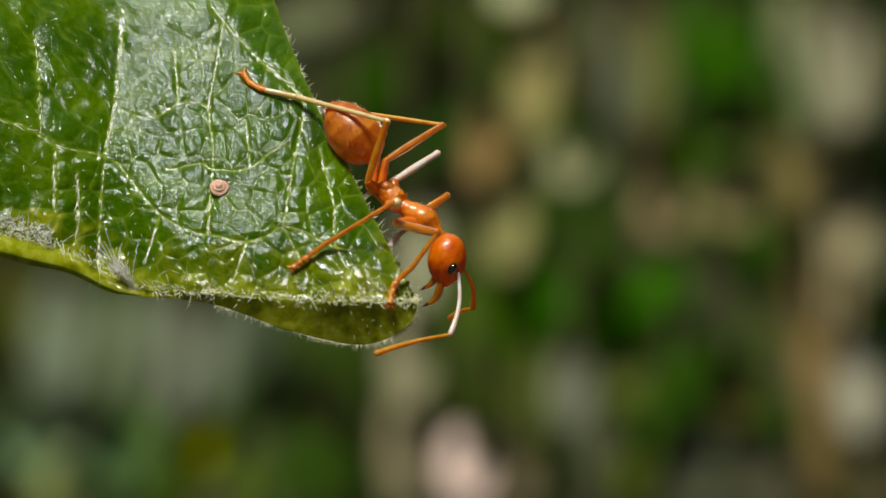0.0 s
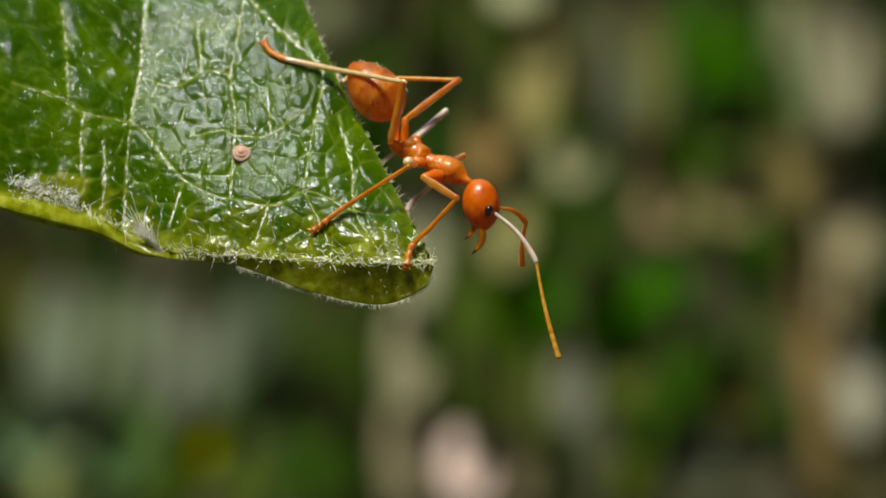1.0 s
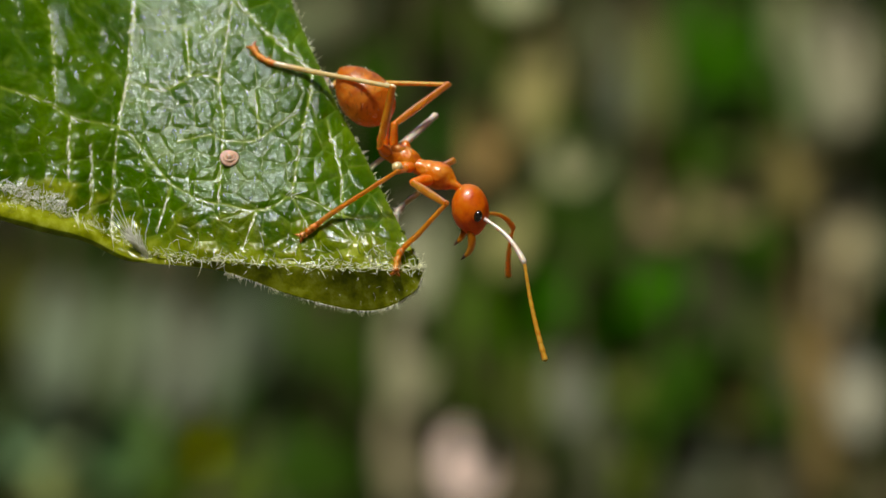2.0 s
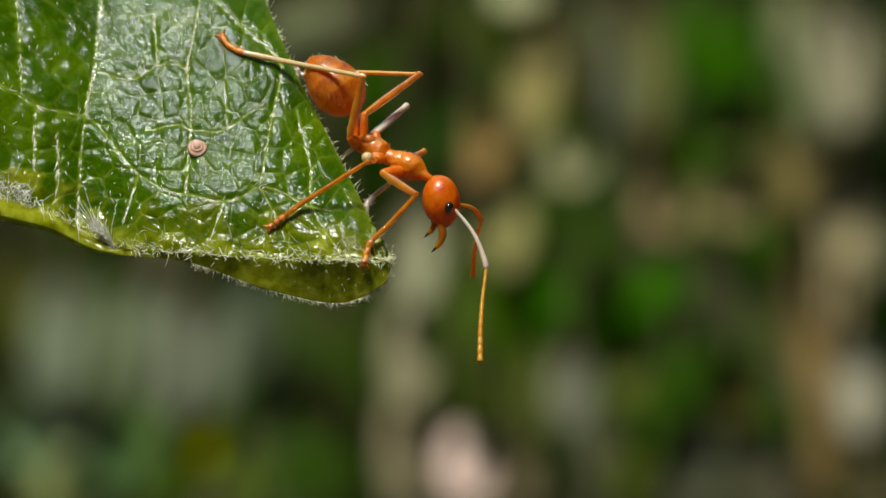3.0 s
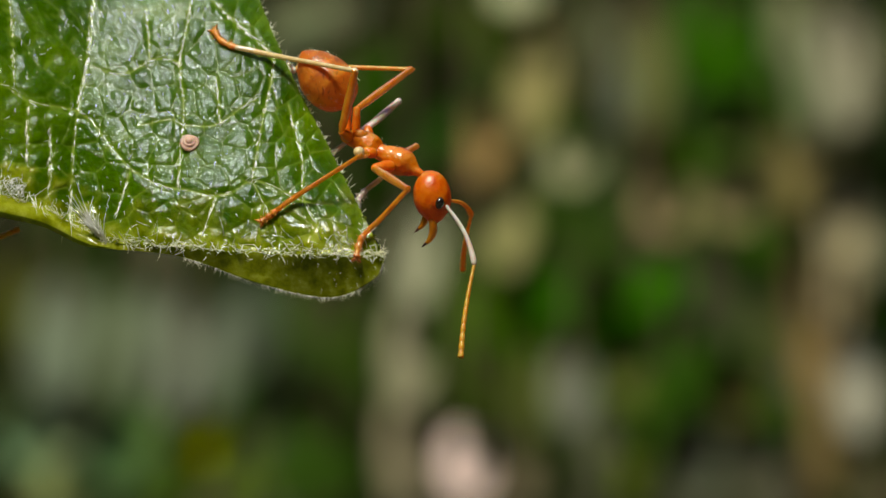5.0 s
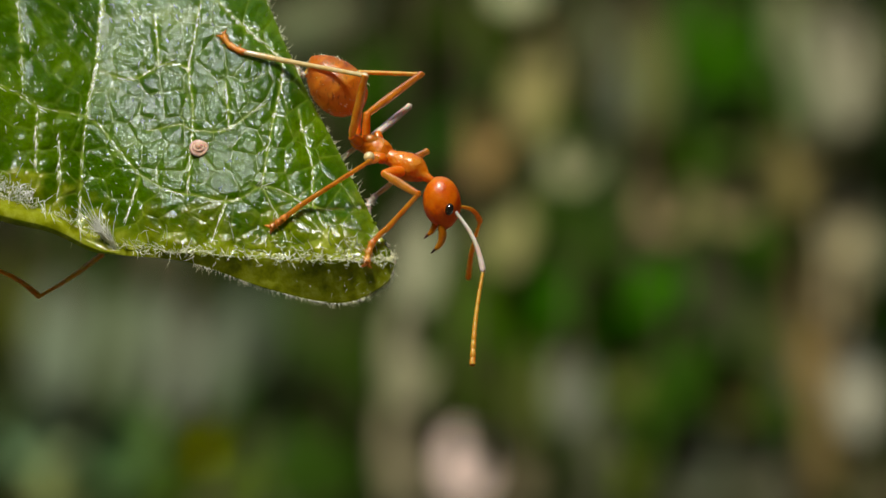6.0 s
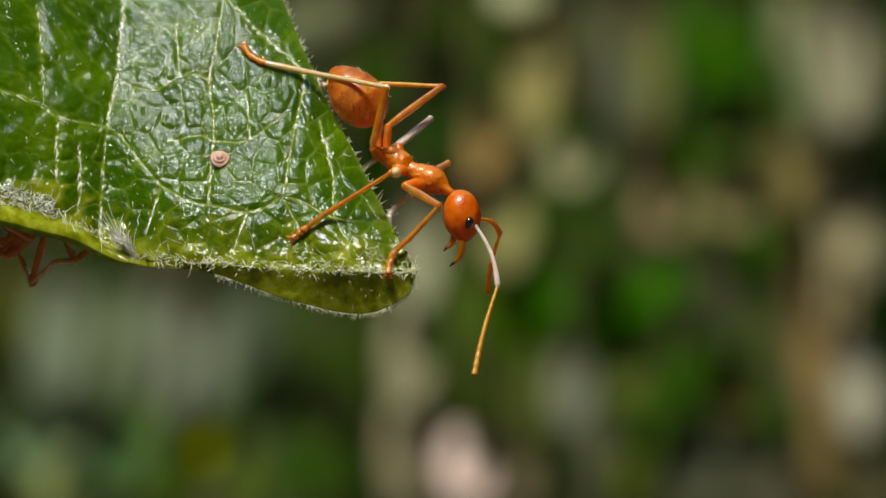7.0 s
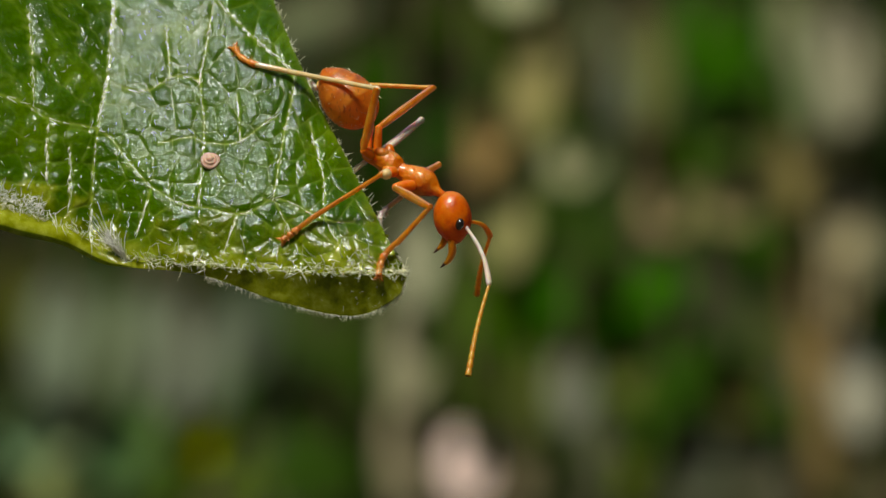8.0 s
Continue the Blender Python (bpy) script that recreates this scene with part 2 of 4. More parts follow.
def build_sky_blocker():
    """Unseen leaf dome added to limit sky light; open overhead, sunward and behind."""
    rng = np.random.default_rng(8)
    verts, faces = [], []
    base_v, base_f = blade(0.9, 0.55, 0.2, 3)
    base = np.array(base_v)
    count = 0
    while count < 9000:
        az, el = rng.uniform(0, 2 * math.pi), math.asin(rng.uniform(0.0, 0.985))
        way = Vector((math.cos(az) * math.cos(el), math.sin(az) * math.cos(el), math.sin(el)))
        gap = math.degrees(way.angle(SUN_DIR)) + 5 * noise.noise((way.x * 4, way.y * 4, way.z * 4))
        behind = math.degrees(way.angle(Vector((0.05, 0.52, 0.85)))) + 6 * noise.noise((way.x * 3, way.y * 3, way.z * 3 + 9))
        if gap < 17 or behind < 30:
            continue
        count += 1
        centre = np.array(way * rng.uniform(8.5, 11.0))
        m = np.array(Euler((rng.uniform(0, 6.28), rng.uniform(0, 6.28), rng.uniform(0, 6.28))).to_matrix())
        b = len(verts)
        verts += [tuple(r) for r in (base * rng.uniform(0.7, 1.2)) @ m.T + centre]
        faces += [tuple(i + b for i in q) for q in base_f]
    tagged(solid("sky_blocker", verts, faces, SKY_BLOCKER), "unseen dome of green leaves, added to shut out sky light", "trees", kind="stuff")


def build_plant(name, u, dist, radius, mat, blades, label, category, lean=0.0):
    """A plant rooted in the ground at u; blades: (across, down, length, width, turn in the blade's plane, material)."""
    w = (dist - DIST) / U
    k = U * dist / DIST
    foot = at(u, 441, w)
    pts, radii = [], []
    for i in range(19):
        z = -0.01 + 0.62 * i / 18
        pts.append(Vector((foot.x + lean * (z - H) + 0.0012 * math.sin(z * 40 + u), foot.y + 0.002 * math.sin(z * 31 + u), z)))
        radii.append(radius * k * (1.15 - 0.3 * i / 18) * (1.2 if i % 5 == 3 else 1.0))
    ob = new(name)
    o = pts[0]
    ob.location = o
    v, f = tube([p - o for p in pts], radii, 10)
    solid("stem", v, f, mat, ob)
    normal = Vector((-0.1, -0.78, 0.62)).normalized()
    side = Vector((1, 0, 0))
    side = (side - normal * side.dot(normal)).normalized()
    up = normal.cross(side)
    for bu, bv, length, width, turn, bm in blades:
        c = at(bu, bv, w - 60) - o
        g = radians(turn)
        a = side * math.cos(g) + up * math.sin(g)
        m = Matrix((a, normal.cross(a), normal)).transposed().to_4x4()
        vv, ff = blade(length * k, width * k, 0.08, 9, 0.38)
        b = solid("leaf_blade", vv, ff, bm, ob)
        b.matrix_basis = Matrix.Translation(c) @ m @ Matrix.Translation((-length * k / 2, 0, 0))
        end = c - a * length * k * 0.5
        z = min(max(end.z + o.z - 0.01, 0.05), 0.58)
        hold = Vector((float(np.interp(z, [p.z for p in pts], [p.x for p in pts])), foot.y, z)) - o
        pv, pf = tube([hold, hold.lerp(end, 0.5) + Vector((0, 0, 0.002)), end], [5 * k, 4 * k, 4 * k], 6)
        solid("leaf_stalk", pv, pf, mat, ob)
    return tagged(ob, label, category, group="undergrowth plants")


def thicket_material():
    m, nodes, links, p = material("mixed_dry_and_green_stems")
    g = nodes.new("ShaderNodeObjectInfo")
    r = ramp(nodes, [(0.0, (0.016, 0.055, 0.003)), (0.35, (0.036, 0.085, 0.006)), (0.55, (0.070, 0.100, 0.022)), (0.72, (0.11, 0.10, 0.045)), (0.86, (0.030, 0.044, 0.010)), (1.0, (0.20, 0.18, 0.11))])
    links.new(g.outputs["Random"], r.inputs[0])
    n = noise_node(nodes, links, 60, 4)
    k = ramp(nodes, [(0.3, (0.6, 0.6, 0.6)), (0.7, (1.3, 1.3, 1.3))])
    links.new(n.outputs[0], k.inputs[0])
    mul = nodes.new("ShaderNodeMix")
    mul.data_type, mul.blend_type = "RGBA", "MULTIPLY"
    mul.inputs[0].default_value = 1.0
    links.new(r.outputs[0], mul.inputs[6])
    links.new(k.outputs[0], mul.inputs[7])
    links.new(mul.outputs[2], p.inputs["Base Color"])
    p.inputs["Roughness"].default_value = 0.75
    p.inputs["Specular IOR Level"].default_value = 0.04
    return m


def build_thicket():
    """Thin upright stems behind the weeds, each with one or two blades."""
    rng = np.random.default_rng(21)
    mat = thicket_material()
    for _ in range(140):
        y = rng.uniform(1.22, 1.9)
        x0 = rng.uniform(-0.26, 0.26) * (y + DIST) / 1.2
        r, lean, top = rng.uniform(0.001, 0.0038), rng.normal(0, 0.06), rng.uniform(0.38, 0.62)
        pts = [Vector((lean * z + 0.003 * math.sin(z * 17 + x0 * 90), 0.05 * z, z)) for z in np.linspace(-0.02, top, 9)]
        v, f = tube(pts, list(np.linspace(r, r * 0.5, 9)), 6)
        stem = solid("weed_stem", v, f, mat)
        stem.location = (x0, y, 0)
        tagged(stem, "thin upright weed stem with small blades", "undergrowth plant", group="thicket stems")
        for _ in range(int(rng.integers(1, 3))):
            bv, bf = blade(rng.uniform(0.03, 0.07), rng.uniform(0.006, 0.014), 0.2, 4)
            turn = Euler((rng.normal(0, 0.4), rng.normal(-1.25, 0.3), rng.normal(-1.5, 1.0))).to_matrix().to_4x4()
            leaf_blade = solid("leaf_blade", bv, bf, mat, stem)
            leaf_blade.matrix_basis = Matrix.Translation(pts[int(rng.integers(4, 9))]) @ turn


TONES = {}


def tone(r, g, b):
    """A dull plant surface of that colour, given as it looks in daylight (0 to 255)."""
    if (r, g, b) not in TONES:
        c = [k * (v / 255 / 12.92 if v < 11 else ((v / 255 + 0.055) / 1.055) ** 2.4) for v, k in ((r, 1.44), (g, 1.46), (b, 1.44))]
        grey = 0.3 * c[0] + 0.6 * c[1] + 0.1 * c[2]
        c = [max(grey + 1.13 * (v - grey), 0.001) for v in c]
        TONES[r, g, b] = surface("weathered_blade", [0.72 * v for v in c], [1.28 * v for v in c], 60, 0.8, 0.0004, 300, spec=0.02)
    return TONES[r, g, b]


def weed(name, u, dist, label, blades):
    build_plant(name, u, dist, 9, STALK_BROWN, [(*b[:5], tone(*b[5])) for b in blades], label, "undergrowth plant")


build_ground()
build_hedge()
build_sky_blocker()
build_thicket()
weed("dry_weed", 1480, 1.05, "dry weed with long pale grey dead blades", [
    (1490, 110, 320, 88, 90, (116, 112, 96)), (1428, 130, 320, 60, 90, (80, 82, 64)), (1490, 385, 220, 84, 90, (136, 126, 102)), (1518, 680, 240, 84, 89, (128, 124, 112)), (1452, 790, 240, 50, 91, (84, 72, 48)), (1548, 420, 200, 56, 89, (106, 102, 84))])
weed("dry_weed", 1420, 1.15, "dry weed with narrow brown upright blades", [
    (1432, 580, 480, 58, 91, (98, 82, 54)), (1405, 300, 220, 60, 90, (98, 88, 58)), (1392, 40, 190, 70, 89, (92, 94, 70)), (1556, 110, 260, 40, 90, (64, 62, 48)), (1548, 870, 150, 60, 90, (66, 60, 46)), (1480, 510, 200, 60, 90, (130, 118, 94))])
weed("green_weed", 1270, 1.20, "green weed with broad fresh leaves", [
    (1232, 70, 260, 80, 91, (36, 64, 2)), (1300, 80, 250, 84, 89, (36, 64, 2)), (1290, 215, 170, 84, 88, (84, 100, 52)), (1345, 240, 230, 60, 90, (62, 60, 38)), (1300, 355, 150, 116, 88, (112, 104, 76)), (1270, 510, 240, 120, 90, (50, 52, 36)), (1310, 690, 150, 80, 90, (76, 72, 40)), (1345, 830, 210, 90, 90, (76, 74, 60)), (1370, 560, 300, 60, 90, (56, 56, 36))])
weed("dry_weed", 1185, 1.10, "dry weed with tan and olive dead leaves", [
    (1180, 365, 150, 108, 88, (124, 112, 84)), (1150, 120, 320, 70, 90, (76, 78, 48)), (1170, 260, 180, 70, 90, (70, 66, 32)), (1200, 640, 260, 92, 89, (34, 54, 16)), (1235, 825, 200, 96, 90, (76, 78, 64))])
weed("green_weed", 1105, 1.15, "green weed with a bright green leaf", [
    (1125, 518, 210, 112, 6, (46, 84, 6)), (1060, 545, 210, 112, 4, (44, 76, 8)), (985, 540, 180, 92, 8, (40, 74, 12)), (1175, 565, 130, 90, 95, (36, 76, 6)), (1090, 595, 180, 70, 3, (36, 76, 8)), (1092, 120, 280, 66, 90, (72, 74, 64)), (1040, 60, 230, 56, 90, (64, 68, 46)), (1105, 815, 190, 74, 89, (58, 66, 20)), (1055, 780, 240, 60, 91, (64, 66, 50)), (1045, 415, 200, 110, 90, (32, 50, 14)), (1110, 660, 160, 70, 90, (78, 82, 44))])
weed("dry_weed", 1015, 1.00, "dry weed with a small round dead leaf", [
    (1014, 290, 112, 96, 80, (124, 122, 96)), (1010, 690, 180, 84, 90, (90, 90, 80)), (940, 690, 220, 60, 90, (60, 66, 32)), (1010, 170, 130, 56, 90, (44, 48, 24)), (1070, 300, 180, 50, 88, (34, 50, 24))])
weed("dry_weed", 905, 1.05, "leaning dry weed with greyish tan blades", [
    (942, 135, 300, 84, 87, (120, 112, 78)), (862, 245, 210, 84, 76, (128, 106, 72)), (898, 370, 280, 90, 89, (124, 120, 84)), (850, 540, 220, 84, 89, (46, 66, 18)), (915, -12, 90, 90, 0, (150, 150, 122)), (850, 60, 200, 80, 90, (38, 50, 14)), (925, 560, 160, 70, 90, (46, 72, 14)), (925, 840, 140, 50, 90, (94, 84, 68))])
weed("dry_weed", 830, 0.98, "dry weed with a pale pinkish dead leaf", [
    (828, 818, 170, 96, 90, (204, 180, 174)), (850, 680, 200, 84, 90, (40, 48, 18)), (800, 590, 300, 30, 89, (44, 60, 18))])
weed("dry_weed", 720, 1.10, "dry weed with long upright grey blades", [
    (740, 450, 240, 80, 89, (130, 128, 108)), (724, 620, 260, 90, 89, (116, 112, 92)), (712, 780, 260, 82, 90, (108, 100, 82)), (722, 900, 160, 84, 90, (110, 104, 84))])
weed("green_weed", 760, 1.25, "green weed with large deep green leaves", [
    (765, 190, 340, 230, 60, (26, 52, 5)), (800, 290, 220, 110, 90, (30, 54, 6)), (690, 150, 260, 170, 40, (28, 46, 8)), (780, 35, 220, 90, 40, (30, 40, 10)), (640, 300, 220, 140, 80, (30, 46, 12))])
weed("dry_weed", 600, 1.20, "weed with olive grey blades", [
    (560, 36, 210, 85, 30, (90, 94, 72)), (520, 110, 180, 80, 60, (64, 68, 54)), (618, 600, 260, 74, 90, (38, 50, 18)), (612, 790, 240, 80, 90, (34, 50, 16)), (540, 840, 200, 90, 90, (36, 52, 18))])
weed("green_weed", 545, 1.25, "weed with narrow dark green leaves", [
    (545, 570, 240, 80, 90, (44, 56, 26)), (545, 710, 200, 84, 90, (40, 52, 22)), (450, 570, 230, 90, 90, (54, 59, 48)), (470, 735, 160, 80, 89, (52, 56, 42)), (480, 640, 160, 70, 90, (56, 62, 46))])
weed("green_weed", 340, 1.15, "weed with broad greyish olive leaves", [
    (385, 625, 270, 70, 91, (81, 85, 73)), (310, 630, 280, 84, 89, (92, 95, 83)), (350, 760, 150, 110, 88, (143, 150, 41)), (415, 810, 190, 84, 88, (86, 98, 49)), (250, 605, 260, 80, 90, (81, 86, 71)), (440, 875, 120, 90, 88, (71, 88, 36)), (310, 845, 150, 84, 88, (79, 101, 36))])
weed("green_weed", 115, 1.10, "weed with moss green upright leaves", [
    (105, 590, 300, 110, 90, (86, 92, 78)), (120, 720, 240, 84, 89, (113, 124, 96)), (185, 600, 320, 60, 90, (71, 77, 58)), (200, 790, 190, 84, 88, (83, 107, 71)), (105, 850, 150, 84, 88, (113, 120, 81)), (255, 790, 200, 70, 88, (66, 83, 47)), (245, 870, 120, 80, 88, (60, 77, 34))])
weed("green_weed", 30, 1.20, "weed with dark teal green leaves", [
    (20, 530, 240, 70, 90, (56, 58, 26)), (32, 650, 200, 70, 90, (60, 66, 43)), (42, 760, 190, 76, 88, (96, 116, 88)), (62, 840, 150, 70, 88, (96, 98, 66)), (5, 870, 130, 50, 90, (28, 32, 13))])

weed("green_weed", 1130, 1.34, "tall grassy weed with long dark green blades", [
    (u, v, length, 58, 90 + lean, (34, 54, 14)) for u, v, length, lean in
    ((1000, 380, 620, 1), (1075, 480, 700, -1), (1140, 640, 520, 2), (1235, 420, 640, -1), (1345, 520, 700, 1), (1390, 180, 420, -2))])
weed("green_weed", 640, 1.34, "tall grassy weed with long dark green blades", [
    (u, v, length, 58, 90 + lean, (26, 42, 10)) for u, v, length, lean in
    ((560, 660, 480, 1), (610, 700, 460, -1), (640, 640, 460, 0), (800, 560, 560, 1), (860, 620, 640, -1))])
weed("green_weed", 260, 1.34, "tall grassy weed with long dark green blades", [
    (u, v, length, 58, 90 + lean, (38, 56, 22)) for u, v, length, lean in
    ((30, 640, 460, 1), (230, 660, 460, -1), (430, 700, 440, 1), (500, 680, 460, -1))])


# ---- the leaf ----
RIGHT = [(700, 468), (666, 398), (631, 330), (597, 262), (561, 195), (529, 130), (500, 65), (473, 0), (436, -90), (330, -260), (120, -420), (-260, -480)]
LOWER = [(700, 468), (648, 468), (560, 467), (440, 462), (330, 455), (213, 446), (170, 424), (95, 385), (0, 355), (-120, 330), (-300, 190), (-260, -480)]
UNDER = [(703, 475), (683, 511), (606, 542), (480, 518), (340, 471), (206, 457), (160, 450), (90, 418), (0, 397), (-120, 350), (-305, 200), (-262, -482)]
VEINS = [[(30, 0), (36, 60), (40, 160)],
         [(186, -40), (176, 60), (170, 130), (156, 196), (146, 290), (142, 395)],
         [(362, -30), (346, 70), (336, 122), (343, 200), (340, 270), (334, 345)],
         [(340, -50), (385, 5), (440, 58), (488, 98), (502, 132), (484, 225), (466, 334)],
         [(-60, 140), (20, 165), (70, 196), (158, 214), (205, 262), (248, 312), (300, 342), (352, 352), (402, 362), (436, 352), (466, 334), (505, 345), (560, 372), (610, 376)],
         [(180, 132), (236, 146), (292, 118), (336, 124)], [(262, 238), (318, 226), (342, 236)],
         [(342, 236), (400, 236), (445, 205), (470, 190)], [(66, 200), (64, 310)], [(106, 240), (106, 345)],
         [(250, 315), (225, 395)], [(402, 362), (380, 430)], [(466, 334), (520, 440)], [(556, 300), (560, 372), (600, 440)],
         [(276, 30), (282, 118)], [(530, 200), (556, 300)], [(402, 150), (408, 236)]]
PIVOT_V = 268.0
TUCK = 0.17          # how far the turned-under margin slopes back


def leaf_depth(u, v):
    """How far behind the plane of focus the blade lies."""
    w = -0.62 * (v - PIVOT_V) - 0.13 * (u - 354)
    arc = np.interp(u, [-60, 20, 70, 158, 205, 248, 300, 352, 402, 436, 466, 505, 560, 640], [140, 165, 196, 214, 262, 312, 342, 352, 362, 352, 334, 345, 372, 390])
    w = w + 0.32 * 14 * np.logaddexp(0, (v - arc) / 14)              # steeper below the looped vein
    w = w - 0.46 * 7 * np.logaddexp(0, (166 - u) / 7)                # a crease along the second vein
    side = np.interp(v, [-100, 5, 58, 98, 132, 225, 334, 470], [300, 385, 440, 488, 502, 484, 468, 455])
    w = w + 0.30 / (1 + np.exp((v - 365) / 26)) * 10 * np.logaddexp(0, (u - side - 6) / 10)          # duller side panel past the fourth vein
    edge = np.interp(v, [-480, -260, -90, 0, 130, 262, 398, 468], [-260, 330, 436, 473, 529, 597, 666, 700])
    w = w + 0.27 * 14 * np.logaddexp(0, (u - edge + 82) / 14)     # the rim turns away
    return w


def segment_distance(x, y, lines):
    best = np.full(x.shape, 1e9)
    for line in lines:
        s = smooth_path(line, 5 * (len(line) - 1))
        for (ax, ay), (bx, by) in zip(s[:-1], s[1:]):
            dx, dy = bx - ax, by - ay
            t = np.clip(((x - ax) * dx + (y - ay) * dy) / (dx * dx + dy * dy + 1e-9), 0, 1)
            best = np.minimum(best, np.hypot(x - ax - t * dx, y - ay - t * dy))
    return best


def cell_borders(x, y, size, seed):
    """Distance to the borders of an irregular net of cells."""
    rng = np.random.default_rng(seed)
    gx0, gy0, n = -400, -560, int(1200 / size) + 4
    jitter = rng.uniform(-0.46, 0.46, (n, n, 2))
    ix, iy = np.floor((x - gx0) / size).astype(int), np.floor((y - gy0) / size).astype(int)
    f1, f2 = np.full(x.shape, 1e9), np.full(x.shape, 1e9)
    for dx in (-1, 0, 1):
        for dy in (-1, 0, 1):
            jx, jy = np.clip(ix + dx, 0, n - 1), np.clip(iy + dy, 0, n - 1)
            px = gx0 + (ix + dx + 0.5 + jitter[jx, jy, 0]) * size
            py = gy0 + (iy + dy + 0.5 + jitter[jx, jy, 1]) * size
            r = np.hypot(x - px, y - py)
            f2 = np.minimum(f2, np.maximum(f1, r))
            f1 = np.minimum(f1, r)
    return (f2 - f1) * 0.5


def build_leaf():
    root = new("leaf")
    root.location = HOME
    rows, across, fold = 420, 300, 44
    ss = np.linspace(0, 1, rows + 1)
    ss = np.where(ss < 0.85, ss / 0.85 * 0.74, 0.74 + (ss - 0.85) / 0.15 * 0.26)   # finer in its lower half
    def curve(pts):
        c = smooth_path(pts, 1100)
        return np.stack([np.interp(ss * 1100, np.arange(1101), c[:, k]) for k in (0, 1)], 1)
    R, L, C = curve(RIGHT), curve(LOWER), curve(UNDER)
    q = np.linspace(0, 1, across + 1)
    x = L[:, None, 0] * (1 - q) + R[:, None, 0] * q
    y = L[:, None, 1] * (1 - q) + R[:, None, 1] * q
    wob = np.array([noise.noise((s * 60, 3, 0)) for s in ss]) * 2.2
    x[:, -1] += wob
    d_main = segment_distance(x, y, VEINS)
    net, net2 = cell_borders(x, y, 46.0, 2), cell_borders(x, y, 25.0, 7)
    w = leaf_depth(x, y)
    puff = 4.5 * np.exp(-d_main / 8.0) + 2.8 * np.exp(-net / 5.0) + 0.7 * np.exp(-net2 / 3.0)
    lump = np.array([noise.fractal((a * 0.02, b * 0.02, 0), 0.8, 2.0, 3) for a, b in zip(x.ravel(), y.ravel())]).reshape(x.shape)
    w = w + puff + lump * 3.4
    vein = np.clip(np.exp(-(d_main / 2.6) ** 2) * 0.9 + 0.34 * np.exp(-(net / 1.6) ** 2) + 0.12 * np.exp(-(net2 / 1.2) ** 2), 0, 1)
    vein = np.maximum(vein, 0.55 * np.exp(-((1 - q)[None, :] * np.hypot(R - L, 0).sum(1)[:, None] / 7.0)))
    # the turned-under margin
    qf = np.linspace(0, 1, fold + 1)[:-1]
    bend = np.sin(qf * math.pi / 2) * 0.5 + qf * 0.5
    xf = C[:, None, 0] * (1 - bend) + L[:, None, 0] * bend
    yf = C[:, None, 1] * (1 - bend) + L[:, None, 1] * bend
    tall = np.hypot(C[:, 0] - L[:, 0], C[:, 1] - L[:, 1])
    ridge = np.convolve(np.pad(w[:, 0], 14, "edge"), np.ones(29) / 29, "valid")[:, None]
    p = (1 - qf)[None, :]
    rolled = np.clip((ss - 0.44) / 0.03, 0, 1)[:, None]          # past the notch the margin is a round roll
    flat = ridge + p * tall[:, None] * TUCK + 3.0 * np.sin(xf * 0.021 + 1.0) * p
    roll = ridge + tall[:, None] * (-0.62 * np.sin(math.pi / 2 * np.clip(p / 0.82, 0, 1)) + 2.6 * np.clip(p - 0.82, 0, 1) ** 1.2)
    wf = flat * (1 - rolled) + roll * rolled
    wf = wf + (w[:, :1] - ridge) * np.clip(1 - p * 8, 0, 1)
    X, Y, W = np.hstack([xf, x]), np.hstack([yf, y]), np.hstack([wf, w])
    V = np.hstack([np.zeros_like(xf) + 0.12, vein])
    reach_in = q[None, :] * np.hypot(R[:, 0] - L[:, 0], R[:, 1] - L[:, 1])[:, None]
    F = np.hstack([np.ones_like(xf), np.clip(1 - (reach_in + lump * 70) / np.interp(x, [150, 330], [62, 118]), 0, 1) * 0.76])
    n = X.shape[1]
    k = 1 + W * U / DIST
    verts = np.stack([(X - 784) * U * k - HOME.x, W * U, H + (441 - Y) * U * k - HOME.z], -1).reshape(-1, 3)
    i, j = np.meshgrid(np.arange(rows), np.arange(n - 1), indexing="ij")
    a = (i * n + j).ravel()
    faces = np.stack([a, a + 1, a + n + 1, a + n], 1)
    me = bpy.data.meshes.new("blade")
    me.from_pydata(verts, [], faces.tolist())
    for name, values in (("vein", V), ("fold", F)):
        me.attributes.new(name, "FLOAT", "POINT").data.foreach_set("value", np.clip(values, 0, 1).ravel().astype(np.float32))
    me.materials.append(LEAF)
    me.shade_smooth()
    ob = new("blade", me)
    ob.parent = root
    mod = ob.modifiers.new("thickness", "SOLIDIFY")
    mod.thickness = 0.00010
    mod.offset = -1.0
    # petiole up to its stem
    p, f = tube([loc(-255, -470, 440), loc(-330, -540, 480), loc(-430, -585, 500), loc(-540, -600, 505)], [9 * U, 13 * U, 15 * U, 18 * U], 12)
    solid("petiole", p, f, STALK_GREEN, root)
    return root, (ss, R, L, C)


leaf, EDGES = build_leaf()
tagged(leaf, "glossy green hairy leaf with a folded tip, swaying on its stem", "leaf")


def surf(u, v, lift=0.0):
    return loc(u, v, float(leaf_depth(np.array(float(u)), np.array(float(v)))) - lift)


